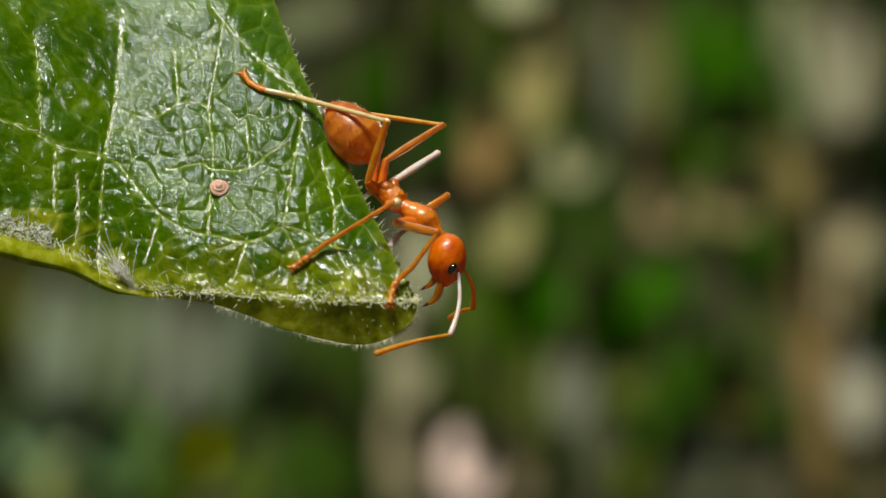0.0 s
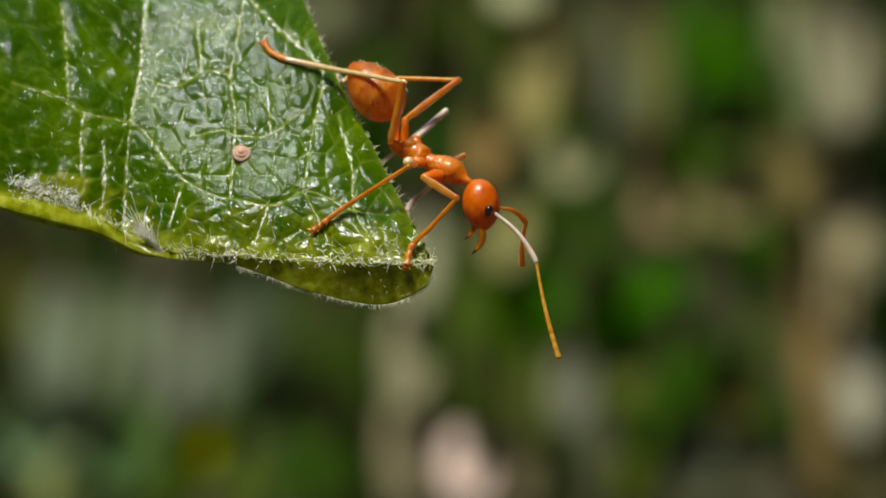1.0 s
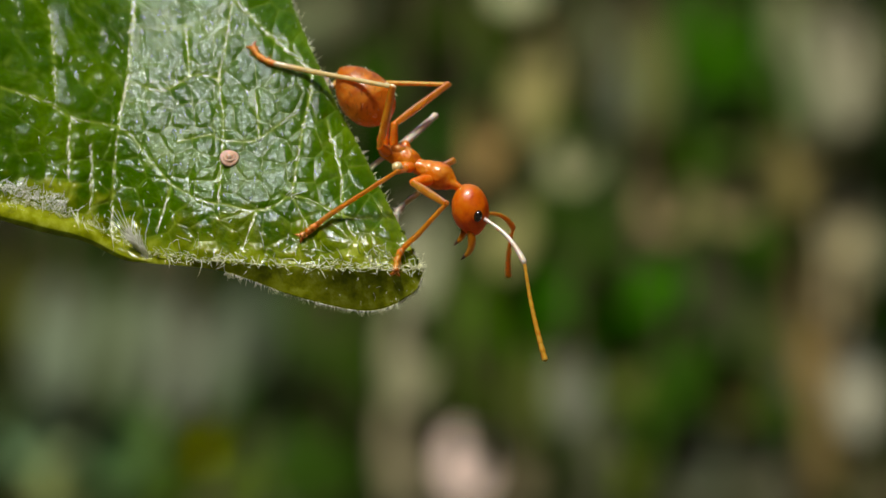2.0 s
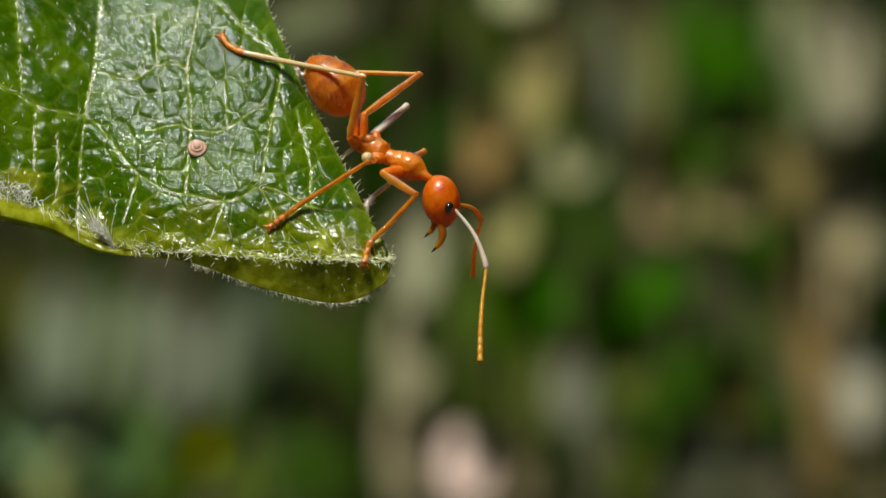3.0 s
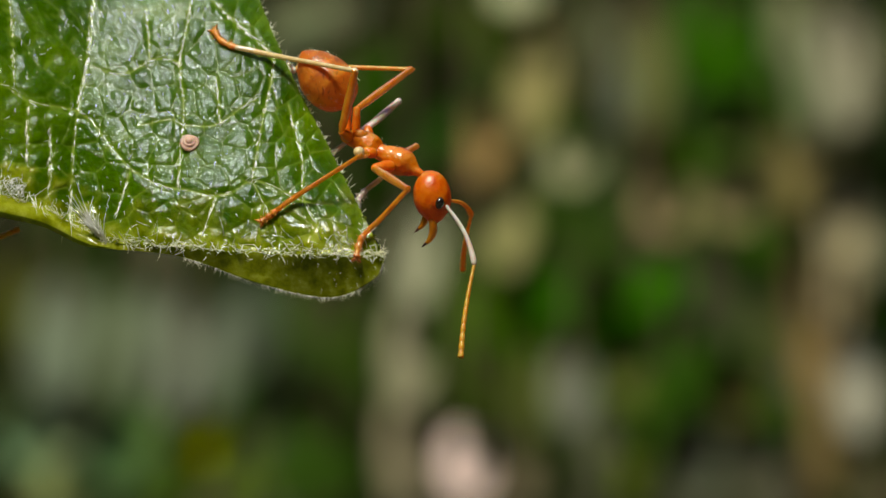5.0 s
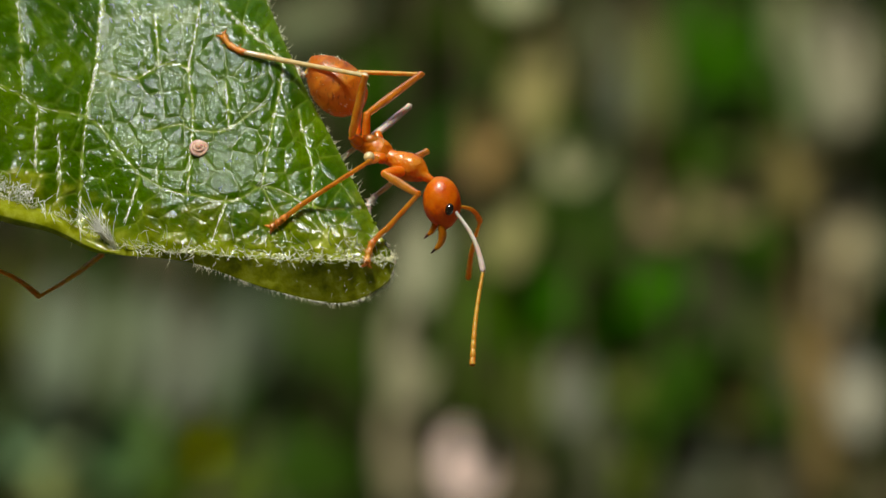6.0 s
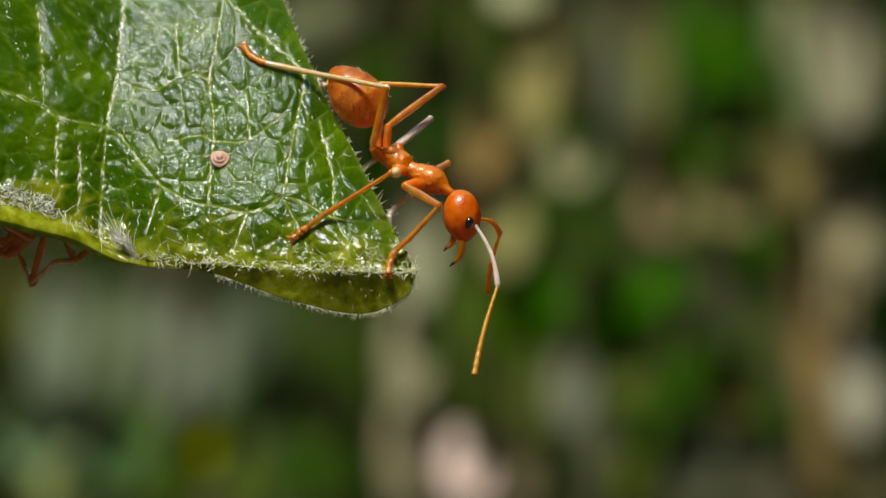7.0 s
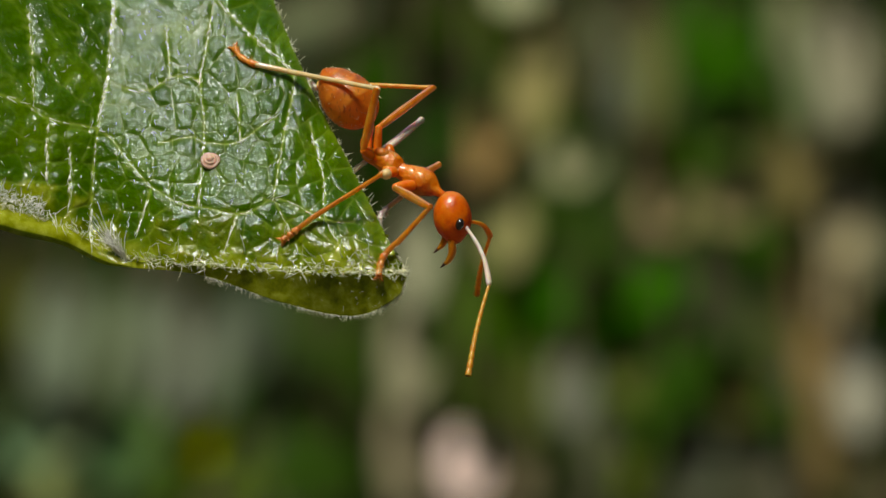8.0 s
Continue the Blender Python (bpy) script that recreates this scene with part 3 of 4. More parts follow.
def build_hairs():
    rng = np.random.default_rng(11)
    ss, R, L, C = EDGES
    pieces = []
    def add(p, way, length, r, curl=0.5):
        pieces.append(hair(p, way, length * U, r * U, rng.uniform(-curl, curl, 3)))
    for _ in range(330):                                   # the ridge of the fold
        s = rng.uniform(0.005, 0.47)
        u, v = np.interp(s, ss, L[:, 0]), np.interp(s, ss, L[:, 1])
        v += rng.normal(0, 4) - 3
        add(surf(u, v, 1), (rng.normal(0, 0.9), rng.uniform(-1.2, 0.0), rng.normal(0.15, 0.55)), rng.uniform(7, 18), rng.uniform(0.5, 0.85))
    for _ in range(300):                                   # the under margin
        s = rng.uniform(0.01, 0.36)
        u, v = np.interp(s, ss, C[:, 0]), np.interp(s, ss, C[:, 1])
        tall = float(np.hypot(u - np.interp(s, ss, L[:, 0]), v - np.interp(s, ss, L[:, 1])))
        p = loc(u, v, float(leaf_depth(np.array(u), np.array(v - tall))) + tall * TUCK - 2)
        add(p, (rng.normal(0.1, 0.5), rng.normal(0, 0.5), -1), rng.uniform(4, 13), 0.28)
    for _ in range(120):                                   # the free rim
        s = rng.uniform(0.0, 0.66)
        u, v = np.interp(s, ss, R[:, 0]), np.interp(s, ss, R[:, 1])
        add(surf(u - 1, v, 0), (rng.uniform(0.2, 1), rng.normal(0, 0.6), rng.normal(0.2, 0.6)), rng.uniform(5, 15), 0.55)
    for _ in range(38):                                    # the tip
        add(surf(699 + rng.normal(0, 4), 462 + rng.normal(0, 7), 0), (rng.uniform(0, 1), rng.normal(0, 0.6), rng.normal(0, 0.8)), rng.uniform(5, 12), 0.6)
    for line in VEINS:                                     # along the veins
        s = smooth_path(line, 40)
        reach_len = float(np.hypot(*np.diff(s[:, :2], axis=0).T).sum())
        upright = abs(line[0][0] - line[-1][0]) < 0.5 * abs(line[0][1] - line[-1][1])
        for _ in range(int(reach_len / (5 if upright else 18))):
            i = int(rng.integers(1, 41))
            du, dv = (s[i] - s[i - 1])[:2] / np.hypot(*(s[i] - s[i - 1])[:2])
            u, v = s[i][:2] + rng.normal(0, 1.6, 2)
            add(surf(u, v, -3), (du + rng.normal(0, 0.13), -0.18, -dv + rng.normal(0, 0.13)), rng.uniform(9, 26), rng.uniform(0.4, 0.75), 0.18)
    for _ in range(360):                                   # scattered over the blade
        u, v = rng.uniform(-20, 640), rng.uniform(-20, 455)
        if u < np.interp(v, [0, 130, 262, 398, 468], [463, 519, 587, 656, 690]) and v < np.interp(u, [0, 100, 213, 703], [350, 382, 440, 462]):
            add(surf(u, v, 0), (rng.normal(0.1, 0.35), -0.3, rng.normal(-0.9, 0.5)), rng.uniform(5, 14), rng.uniform(0.35, 0.65), 0.4)
    for _ in range(90):                                    # longer ones over the fold
        u = rng.uniform(225, 690)
        add(surf(u, 458 - abs(rng.normal(0, 16)), 0), (rng.normal(0, 0.8), -0.4, rng.normal(0.2, 0.7)), rng.uniform(12, 28), rng.uniform(0.45, 0.7), 0.7)
    for _ in range(30):                                    # down on the face of the turned-under margin
        s, p = rng.uniform(0.02, 0.27), rng.uniform(0.05, 1)
        a, c = [np.array([np.interp(s, ss, e[:, k]) for k in (0, 1)]) for e in (L, C)]
        u, v = a + (c - a) * p
        add(loc(u, v, float(leaf_depth(np.array(u), np.array(a[1]))) + p * TUCK * float(np.hypot(*(c - a))) - 2), (rng.normal(0, 0.5), -0.5, -1), rng.uniform(4, 9), 0.2)
    for _ in range(200):                                   # felt along the rolled margin
        u = rng.uniform(-60, 190)
        v = float(np.interp(u, [-60, 0, 95, 170, 213], [342, 355, 385, 424, 446])) + rng.normal(-2, 7)
        add(surf(u, v, 1), (rng.normal(0.4, 0.7), -0.4, rng.normal(-0.4, 0.8)), rng.uniform(8, 24), rng.uniform(0.4, 0.7), 0.9)
    v, f = join(*pieces)
    tagged(solid("hairs", v, f, HAIR, leaf), "fine silvery hairs", kind="stuff")
    pieces.clear()
    for _ in range(64):                                    # the tuft fans out from the notch
        f = rng.uniform(0, 1)
        add(surf(182 + 26 * f, 424 + 22 * f + rng.normal(0, 3), 3), (-0.5 + rng.normal(0, 0.2), -0.45, 1 + rng.normal(0, 0.2)), rng.uniform(24, 76), rng.uniform(0.6, 1.05), 0.4)
    for _ in range(260):                                   # wax felt where the roll begins
        u = rng.uniform(-70, 60)
        add(surf(u, 336 + 0.28 * u + rng.normal(0, 8), 2), (rng.normal(0.3, 0.8), -0.5, rng.normal(0, 0.7)), rng.uniform(6, 14), rng.uniform(0.45, 0.8), 1.0)
    v, f = join(*pieces)
    tagged(solid("wool", v, f, WOOL, leaf), "white woolly tuft and felt", kind="stuff")


build_hairs()


def build_scale_insect():
    rows, sides = [(1.0, 0.0), (0.98, 0.10), (0.80, 0.26), (0.74, 0.24), (0.62, 0.42), (0.52, 0.55), (0.44, 0.50), (0.36, 0.62), (0.22, 0.74), (0.06, 0.78)], 40
    v, f = [], []
    for i, (r, h) in enumerate(rows):
        for j in range(sides):
            g = 2 * math.pi * j / sides
            rr = r * 17.5 * U * (1 + 0.05 * math.sin(3 * g + i))
            v.append((rr * math.cos(g), rr * math.sin(g), h * 15 * U))
    for i in range(len(rows) - 1):
        for j in range(sides):
            k = (j + 1) % sides
            f.append((i * sides + j, i * sides + k, (i + 1) * sides + k, (i + 1) * sides + j))
    f.append(tuple((len(rows) - 1) * sides + j for j in range(sides)))
    f.append(tuple(range(sides - 1, -1, -1)))
    root = new("scale_insect")
    root.location = HOME
    shell = solid("shell", v, f, SCALE, root)
    shell.matrix_basis = Matrix.Translation(surf(354, 268, 0)) @ Vector((0, -1, 0.60)).to_track_quat("Z", "Y").to_matrix().to_4x4()
    return tagged(root, "small round pinkish scale insect stuck on the leaf", "insect")


scale_insect = build_scale_insect()


def build_support():
    w = 505
    base = at(-545, 441, w)
    pts = [(base.x + 0.004 * math.sin(z * 9), base.y + 0.002 * math.sin(z * 13), z) for z in np.linspace(-0.01, 0.55, 20)]
    pts = [(p[0] - 0.004 * math.sin(0.42 * 9), p[1] - 0.002 * math.sin(0.42 * 13), p[2]) for p in pts]
    v, f = tube(pts, list(np.linspace(0.0022, 0.0011, 20)), 12)
    tagged(solid("shrub_stem", v, f, STALK_GREEN), "upright green shrub stem that bears the leaf", "plant stem")


build_support()

# ---- the ants ----
GA = 55   # depth of the gaster


def build_ant(name, label, tucked=False):
    root = new(name)
    root.location = HOME
    parts = {}
    def put(key, kind, data, mat, origin, parent=None, tag=""):
        ob = solid(kind, *data, mat, parent or root, origin=origin)
        if tag:
            ob["label"] = tag
        parts[key] = ob
        return ob
    # gaster: four overlapping plates
    egg = smooth_path([(553, 105, GA + 6, 3), (558, 111, GA + 5, 15), (571, 126, GA + 3, 33), (590, 148, GA, 45), (612, 170, GA - 6, 46), (629, 188, GA - 12, 33), (637, 197, GA - 14, 17), (641, 202, GA - 14, 3)], 64)
    for key, a, b in (("g1", 38, 64), ("g2", 24, 40), ("g3", 12, 26), ("g4", 0, 14)):
        seg = egg[a:b + 1].copy()
        step = np.linspace(1.022, 1.0, len(seg))
        if key != "g1":
            step[-3:] *= 0.992
        put(key, "gaster_segment", tube([loc(*r[:3]) for r in seg], [max(r[3] * k, 0.5) * U for r, k in zip(seg, step)], 30, 1.0, key in ("g4",)), GASTER, loc(595, 155, GA))
    put("petiole", "petiole", body_tube([(638, 198, GA - 15, 6), (636, 209, GA - 20, 8), (633, 221, GA - 25, 9), (631, 233, GA - 30, 11), (631, 245, GA - 38, 10), (636, 254, GA - 44, 8), (642, 259, GA - 46, 6)], 24), CHITIN, loc(632, 258, 10))
    put("propodeum", "thorax_plate", join(
        body_tube([(624, 254, 10, 4), (632, 256, 9, 11), (648, 259, 7, 16), (664, 264, 5, 21), (678, 272, 2, 22), (689, 279, -1, 17), (695, 283, -3, 9)], 34, 26),
        body_tube([(622, 247, 2, 2), (627, 249, 0, 8), (636, 251, -2, 10), (645, 253, -3, 3)], 12, 16),
        body_tube([(645, 247, -2, 2), (652, 249, -4, 8.5), (664, 252, -6, 9), (674, 256, -7, 3)], 12, 16),
        body_tube([(662, 275, -12, 2), (668, 280, -15, 9), (680, 284, -16, 9), (690, 286, -14, 2)], 12, 16),
        body_tube([(680, 262, -6, 2), (684, 262, -8, 4.5), (689, 265, -9, 4.5), (692, 267, -9, 2)], 8, 10)), THORAX, loc(632, 258, 10))
    put("mesonotum", "thorax_plate", body_tube([(684, 276, 0, 5), (690, 279, -1, 14), (700, 284, -4, 15.5), (711, 288, -6, 19), (720, 292, -8, 19), (728, 296, -9, 8)], 24, 26), THORAX, loc(632, 258, 10))
    put("pronotum", "thorax_plate", join(
        body_tube([(704, 286, -5, 7), (710, 289, -6, 17), (722, 294, -8, 23.5), (737, 301, -12, 25), (750, 309, -16, 17.5), (760, 315, -20, 9), (772, 322, -22, 6.5)], 40, 28),
        body_tube([(702, 290, -4, 2), (706, 296, -8, 12), (718, 305, -14, 15), (734, 313, -17, 12), (746, 317, -19, 3)], 20, 18)), THORAX, loc(632, 258, 10))
    hw = -24
    put("head", "head", body_tube([(774, 315, hw, 3), (777, 321, hw, 17), (782, 333, hw, 28), (787, 350, hw, 33), (790, 368, hw, 33), (791, 384, hw, 28), (791, 396, hw, 19), (790, 403, hw, 11), (789, 407, hw, 3)], 50, 30, 1.02), CHITIN, loc(770, 321, hw))
    head = parts["head"]
    for key, side in (("eye_n", -1), ("eye_f", 1)):
        c = loc(802, 371, hw + side * 29)
        v, f = [], []
        for i in range(14):
            a = math.pi * i / 12
            for j in range(18):
                g = 2 * math.pi * j / 18
                v.append(c + Vector((8.0 * math.sin(a) * math.cos(g), 10.0 * math.cos(a), 10.8 * math.sin(a) * math.sin(g) + 1.5 * math.sin(a) * math.cos(g))) * U)
        for i in range(12):
            for j in range(18):
                k = (j + 1) % 18
                f.append((i * 18 + j, i * 18 + k, (i + 1) * 18 + k, (i + 1) * 18 + j))
        ob = put(key, "eye", (v, f), BLACK, c, head, "shiny black compound eye")
        ob.location = c - loc(770, 321, hw)
        for tag, rows, du in (("mandible", [(787, 398, 10, 5), (791, 410, 11, 7), (791, 424, 9, 6.8), (785, 437, 6, 4.8), (778, 444, 4, 2.6)], 0), ("mandible_tip", [(779, 442, 5, 3.2), (775, 447, 4, 2), (771, 450, 3, 0.5)], 0)):
            r2 = [(u - (13 if side > 0 else 0), vv - (26 if side > 0 else 0), hw + side * ww, rr) for u, vv, ww, rr in rows]
            o2 = loc(787 - (13 if side > 0 else 0), 399 - (26 if side > 0 else 0), hw + side * 12)
            ob = put(tag + key[-2:], tag, body_tube(r2, 16, 12), AMBER if tag == "mandible" else TOOTH, o2, head, "black pointed mandible tip" if tag == "mandible_tip" else "")
            ob.location = o2 - loc(770, 321, hw)
    rb = np.random.default_rng(17)
    down = []
    for q in range(170):                                   # pale down on the gaster
        r = egg[int(rb.integers(3, 60))]
        out = Vector(rb.normal(0, 1, 3))
        out = (out - Vector((0.68, -0.1, -0.73)) * out.dot(Vector((0.68, -0.1, -0.73)))).normalized()
        down.append(hair(loc(*r[:3]) + out * r[3] * 0.99 * U, out + Vector((-0.6, 0.1, 0.5)), rb.uniform(2.5, 6.5) * U, 0.3 * U))
    for q in range(46):                                    # a pale fringe along the back
        r, n2 = egg[int(rb.integers(8, 40))], rb.normal(0, 0.10, 3)
        out = (Vector((0.72, -0.25, 0.66)) + Vector(n2)).normalized()
        down.append(hair(loc(*r[:3]) + out * r[3] * 1.0 * U, Vector((0.66, 0.0, -0.72)) + out * 0.12, rb.uniform(6, 12) * U, rb.uniform(0.5, 0.9) * U))
    ob = put("gaster_hairs", "gaster_hairs", join(*down), HAIR, loc(595, 155, GA))
    ob["kind"] = "stuff"
    down = []
    for q in range(26):                                    # sparse down on the back
        f = rb.uniform(0, 1)
        u, v, r = 650 + 100 * f, 262 + 46 * f, (17 + 8 * math.sin(f * 3.1))
        out = Vector((rb.normal(0.2, 0.4), rb.normal(0, 0.8), 1)).normalized()
        down.append(hair(loc(u, v, -4) + out * r * U, out, rb.uniform(4, 8) * U, 0.3 * U))
    ob = put("body_hairs", "body_hairs", join(*down), HAIR, loc(632, 258, 10))
    ob["kind"] = "stuff"
    # legs: hip, knee, ankle, then the foot's points
    legs = {
        "hind_n": ((640, 258, -6), (625, 246, -20), (648, 138, -46), (492, 109, 14), [(455, 101, 9), (428, 95, 6), (408, 84, 3), (396, 67, 3)], 8.5),
        "hind_f": ((650, 246, 14), (651, 206, 20), (748, 134, 95), (549, 129, 118), [(543, 137, 112), (534, 135, 106), (527, 124, 100)], 8.0),
        "mid_n": ((682, 283, -14), (672, 285, -28), (657, 290, -84), (537, 367, 14), [(520, 380, 10), (505, 392, 5), (494, 401, 3), (482, 409, 3)], 8.0),
        "mid_f": ((676, 268, 22), (671, 239, 34), (726, 190, 110), (612, 282, 96), [(604, 292, 88), (596, 300, 76), (590, 306, 66)], 8.0),
        "fore_n": ((716, 306, -26), (684, 311, -48), (744, 349, -112), (690, 408, 30), [(674, 422, 18), (662, 437, 9), (656, 455, 4), (653, 473, 3)], 8.5),
        "fore_f": ((716, 300, 8), (722, 292, 22), (758, 271, 70), (690, 334, 60), [(672, 348, 48), (660, 360, 36), (653, 374, 20)], 8.0),
    }
    if tucked:
        legs["fore_n"] = ((716, 306, -26), (684, 311, -40), (764, 362, -40), (690, 408, -40), [(674, 422, -40), (662, 437, -40), (656, 455, -40), (653, 473, -40)], 8.5)
        legs["mid_n"] = ((678, 283, -14), (668, 285, -28), (688, 210, -40), (748, 230, -30), [(756, 236, -30), (764, 244, -30), (768, 252, -30)], 8.0)
    for key, (body, hip, knee, ankle, foot, r) in legs.items():
        if tucked:                                         # legs drawn up close under the body
            body, hip, knee, ankle, *foot = [(p[0], p[1], max(p[2], -40)) for p in (body, hip, knee, ankle, *foot)]
        elif key.endswith("_n"):                             # near feet stand on the blade: depth given as lift over it
            on = lambda p: (p[0], p[1], float(leaf_depth(np.array(float(p[0])), np.array(float(p[1])))) - p[2])
            ankle, foot = on(ankle), [on(p) for p in foot]
        B, Hp, K, A = loc(*body), loc(*hip), loc(*knee), loc(*ankle)
        mat = PALE if key == "mid_f" and not tucked else AMBER
        shin = AMBER if tucked else {"mid_f": PALE, "hind_n": CREAM, "hind_f": FEELER_AMBER, "fore_f": CREAM}.get(key, AMBER)
        l0, l1, l2 = (Hp - B).length, (K - Hp).length, (A - K).length
        big = {"fore_n": 1.1, "hind_n": 0.9, "hind_f": 0.85}.get(key, 1.1)
        put(key + "_coxa", "coxa", limb(l0 * 1.08, [(-0.12, 1), (-0.05, r * big * 0.9), (0.25, r * big * 1.15), (0.7, r * big), (0.95, r * 0.8), (1.05, 2)], 16), CHITIN, None)
        put(key + "_femur", "femur", limb(l1, [(-0.05, 2), (0.0, r * 0.62), (0.12, r * 0.8), (0.4, r * 0.92), (0.7, r * 0.82), (0.92, r * 0.72), (1.0, r * 0.8), (1.04, 2)], 22), mat, None)
        put(key + "_tibia", "tibia", limb(l2, [(-0.035, 1.5), (0.0, r * 0.66), (0.06, r * 0.48), (0.3, r * 0.52), (0.7, r * 0.52), (0.95, r * 0.60), (1.0, r * 0.55), (1.02, 2)], 24), shin, None)
        if key == "mid_n" and not tucked:
            ball = [(math.cos(a), math.sin(a)) for a in np.linspace(0, math.pi, 13)]
            put("bead", "trochanter", tube([(-12 * U * c, 0, 0) for c, _ in ball], [max(10 * q, 0.4) * U for _, q in ball], 18), CREAM, None, parts[key + "_femur"], "glassy pale joint")
            parts["bead"].location = (l1 * 0.85, 0, -7 * U)
        path = smooth_path([ankle] + foot, 40)
        rad = [r * (0.62 - 0.12 * f + 0.22 * abs(math.sin(f * 5 * math.pi)) * (f > 0.4)) for f in np.linspace(0, 1, 41)]
        rad[-3], rad[-2], rad[-1] = r * 0.85, r * 0.75, r * 0.3
        end, before = loc(*path[-1]), loc(*path[-6])
        way = (end - before).normalized()
        cross = way.cross(Vector((0, 1, 0))).normalized()
        claws = [hair(end - way * 2 * U, way * 0.8 + cross * s * 0.9 + Vector((0, -0.2, 0)), 14 * U, 3.0 * U, (0, 0.3, 0)) for s in (-1, 1)]
        rb = np.random.default_rng(len(key) * 7 + int(ankle[0]))
        for q in range(80):
            i = int(rb.integers(18, 40))
            along = (loc(*path[i]) - loc(*path[i - 4])).normalized()
            out = (Vector(rb.normal(0, 1, 3)) + along * 1.1).normalized()
            claws.append(hair(loc(*path[i]) + out * rad[i] * 0.7 * U, out, rb.uniform(5, 10) * U, 0.7 * U))
        put(key + "_foot", "foot", join(tube([loc(*q) for q in path[16:]], [q * U for q in rad[16:]], 10), *claws), PALE if key in ("hind_f", "mid_f", "fore_f") and not tucked else RUST, loc(*ankle))
        put(key + "_shank", "basitarsus", tube([loc(*q) for q in path[:18]], [q * U for q in rad[:18]], 10), shin, loc(*ankle), parts[key + "_foot"], "slender first foot segment")
        parts[key + "_shank"].location = (0, 0, 0)
        parts[key] = (B, Hp, K, A, l1, l2)
    for side in ("n", "f"):
        put("scape_" + side, "antenna_scape", limb(116 * U, [(-0.02, 2), (0.0, 4.2), (0.05, 3.2), (0.3, 3.6), (0.7, 4.4), (0.92, 5.4), (1.0, 4.6), (1.03, 1)], 26, 12, 0.075), PALE if side == "n" and not tucked else FEELER_AMBER, None)
        prof, pts = [], 11
        for i in range(pts):
            f0 = i / pts
            rr = 3.0 + 2.6 * f0
            prof += [(f0 + 0.004, rr * 0.80), (f0 + 0.045, rr), (f0 + 0.078, rr * 0.98)]
        prof += [(0.985, 4.0), (1.0, 1.0)]
        put("funicle_" + side, "antenna_funicle", limb(182 * U, prof, 110, 12, -0.02), FEELER_AMBER, None, parts["scape_" + side], "beaded amber antenna flagellum")
    tagged(root, label, "ant")
    return root, parts


ant, ANT = build_ant("ant", "orange weaver ant reaching out over the leaf rim")
other, OTHER = build_ant("ant", "orange weaver ant walking along the underside of the leaf", True)
PIV = loc(630, 258, 10)
NECK = loc(770, 321, -24)
ANT_BASE = {"n": loc(814, 376, -42), "f": loc(820, 366, -6)}


def turn_about(p, degrees, du=0.0, dv=0.0):
    """A turn about the depth axis through p (clockwise as seen from the front), then a shift."""
    return Matrix.Translation(Vector((du * U, 0, -dv * U)) + p) @ pose(0, 0, 0, 0, degrees, 0) @ Matrix.Translation(-p)


def place(ob, m):
    """m moves the reference pose; the row for the object itself."""
    return m @ Matrix.Translation(ob.location)


def knee_of(hip, ankle, k0, l1, l2):
    d = ankle - hip
    dist = min(max(d.length, abs(l1 - l2) * 1.001), (l1 + l2) * 0.9995)
    x = d.normalized()
    a = (l1 * l1 - l2 * l2 + dist * dist) / (2 * dist)
    h = math.sqrt(max(l1 * l1 - a * a, 0))
    side = (k0 - hip) - x * (k0 - hip).dot(x)
    return hip + x * a + side.normalized() * h


# time: shift and turn of the fore body, of the gaster, extra turn of the head
BODY = [(0.0, (-12, 10, 8.5), (-8, 16, 2.0), 8.0), (0.1, (0, 0, 0.0), (0, 0, 0.0), 0.0), (3.5, (0, 0, 0.0), (0, 0, 0.0), 0.0),
        (4.5, (0, 0, 0.5), (0, 0, 0.2), 0.0), (6.0, (0, 0, 1.3), (0, 0.5, 0.3), 0.3), (7.0, (0, 1, 2.2), (0, 1, 0.5), 0.5), (8.0, (0, 1, 2.2), (0, 1, 0.5), 0.5)]

def sway(u, v, size, roll=0.0):
    """The pose of what rides on the leaf: where its anchor stands, and its size in the view."""
    w = (1 / size - 1) * DIST / U
    return Matrix.Translation(at(u, v, w)) @ pose(0, 0, 0, 0, roll, 0)


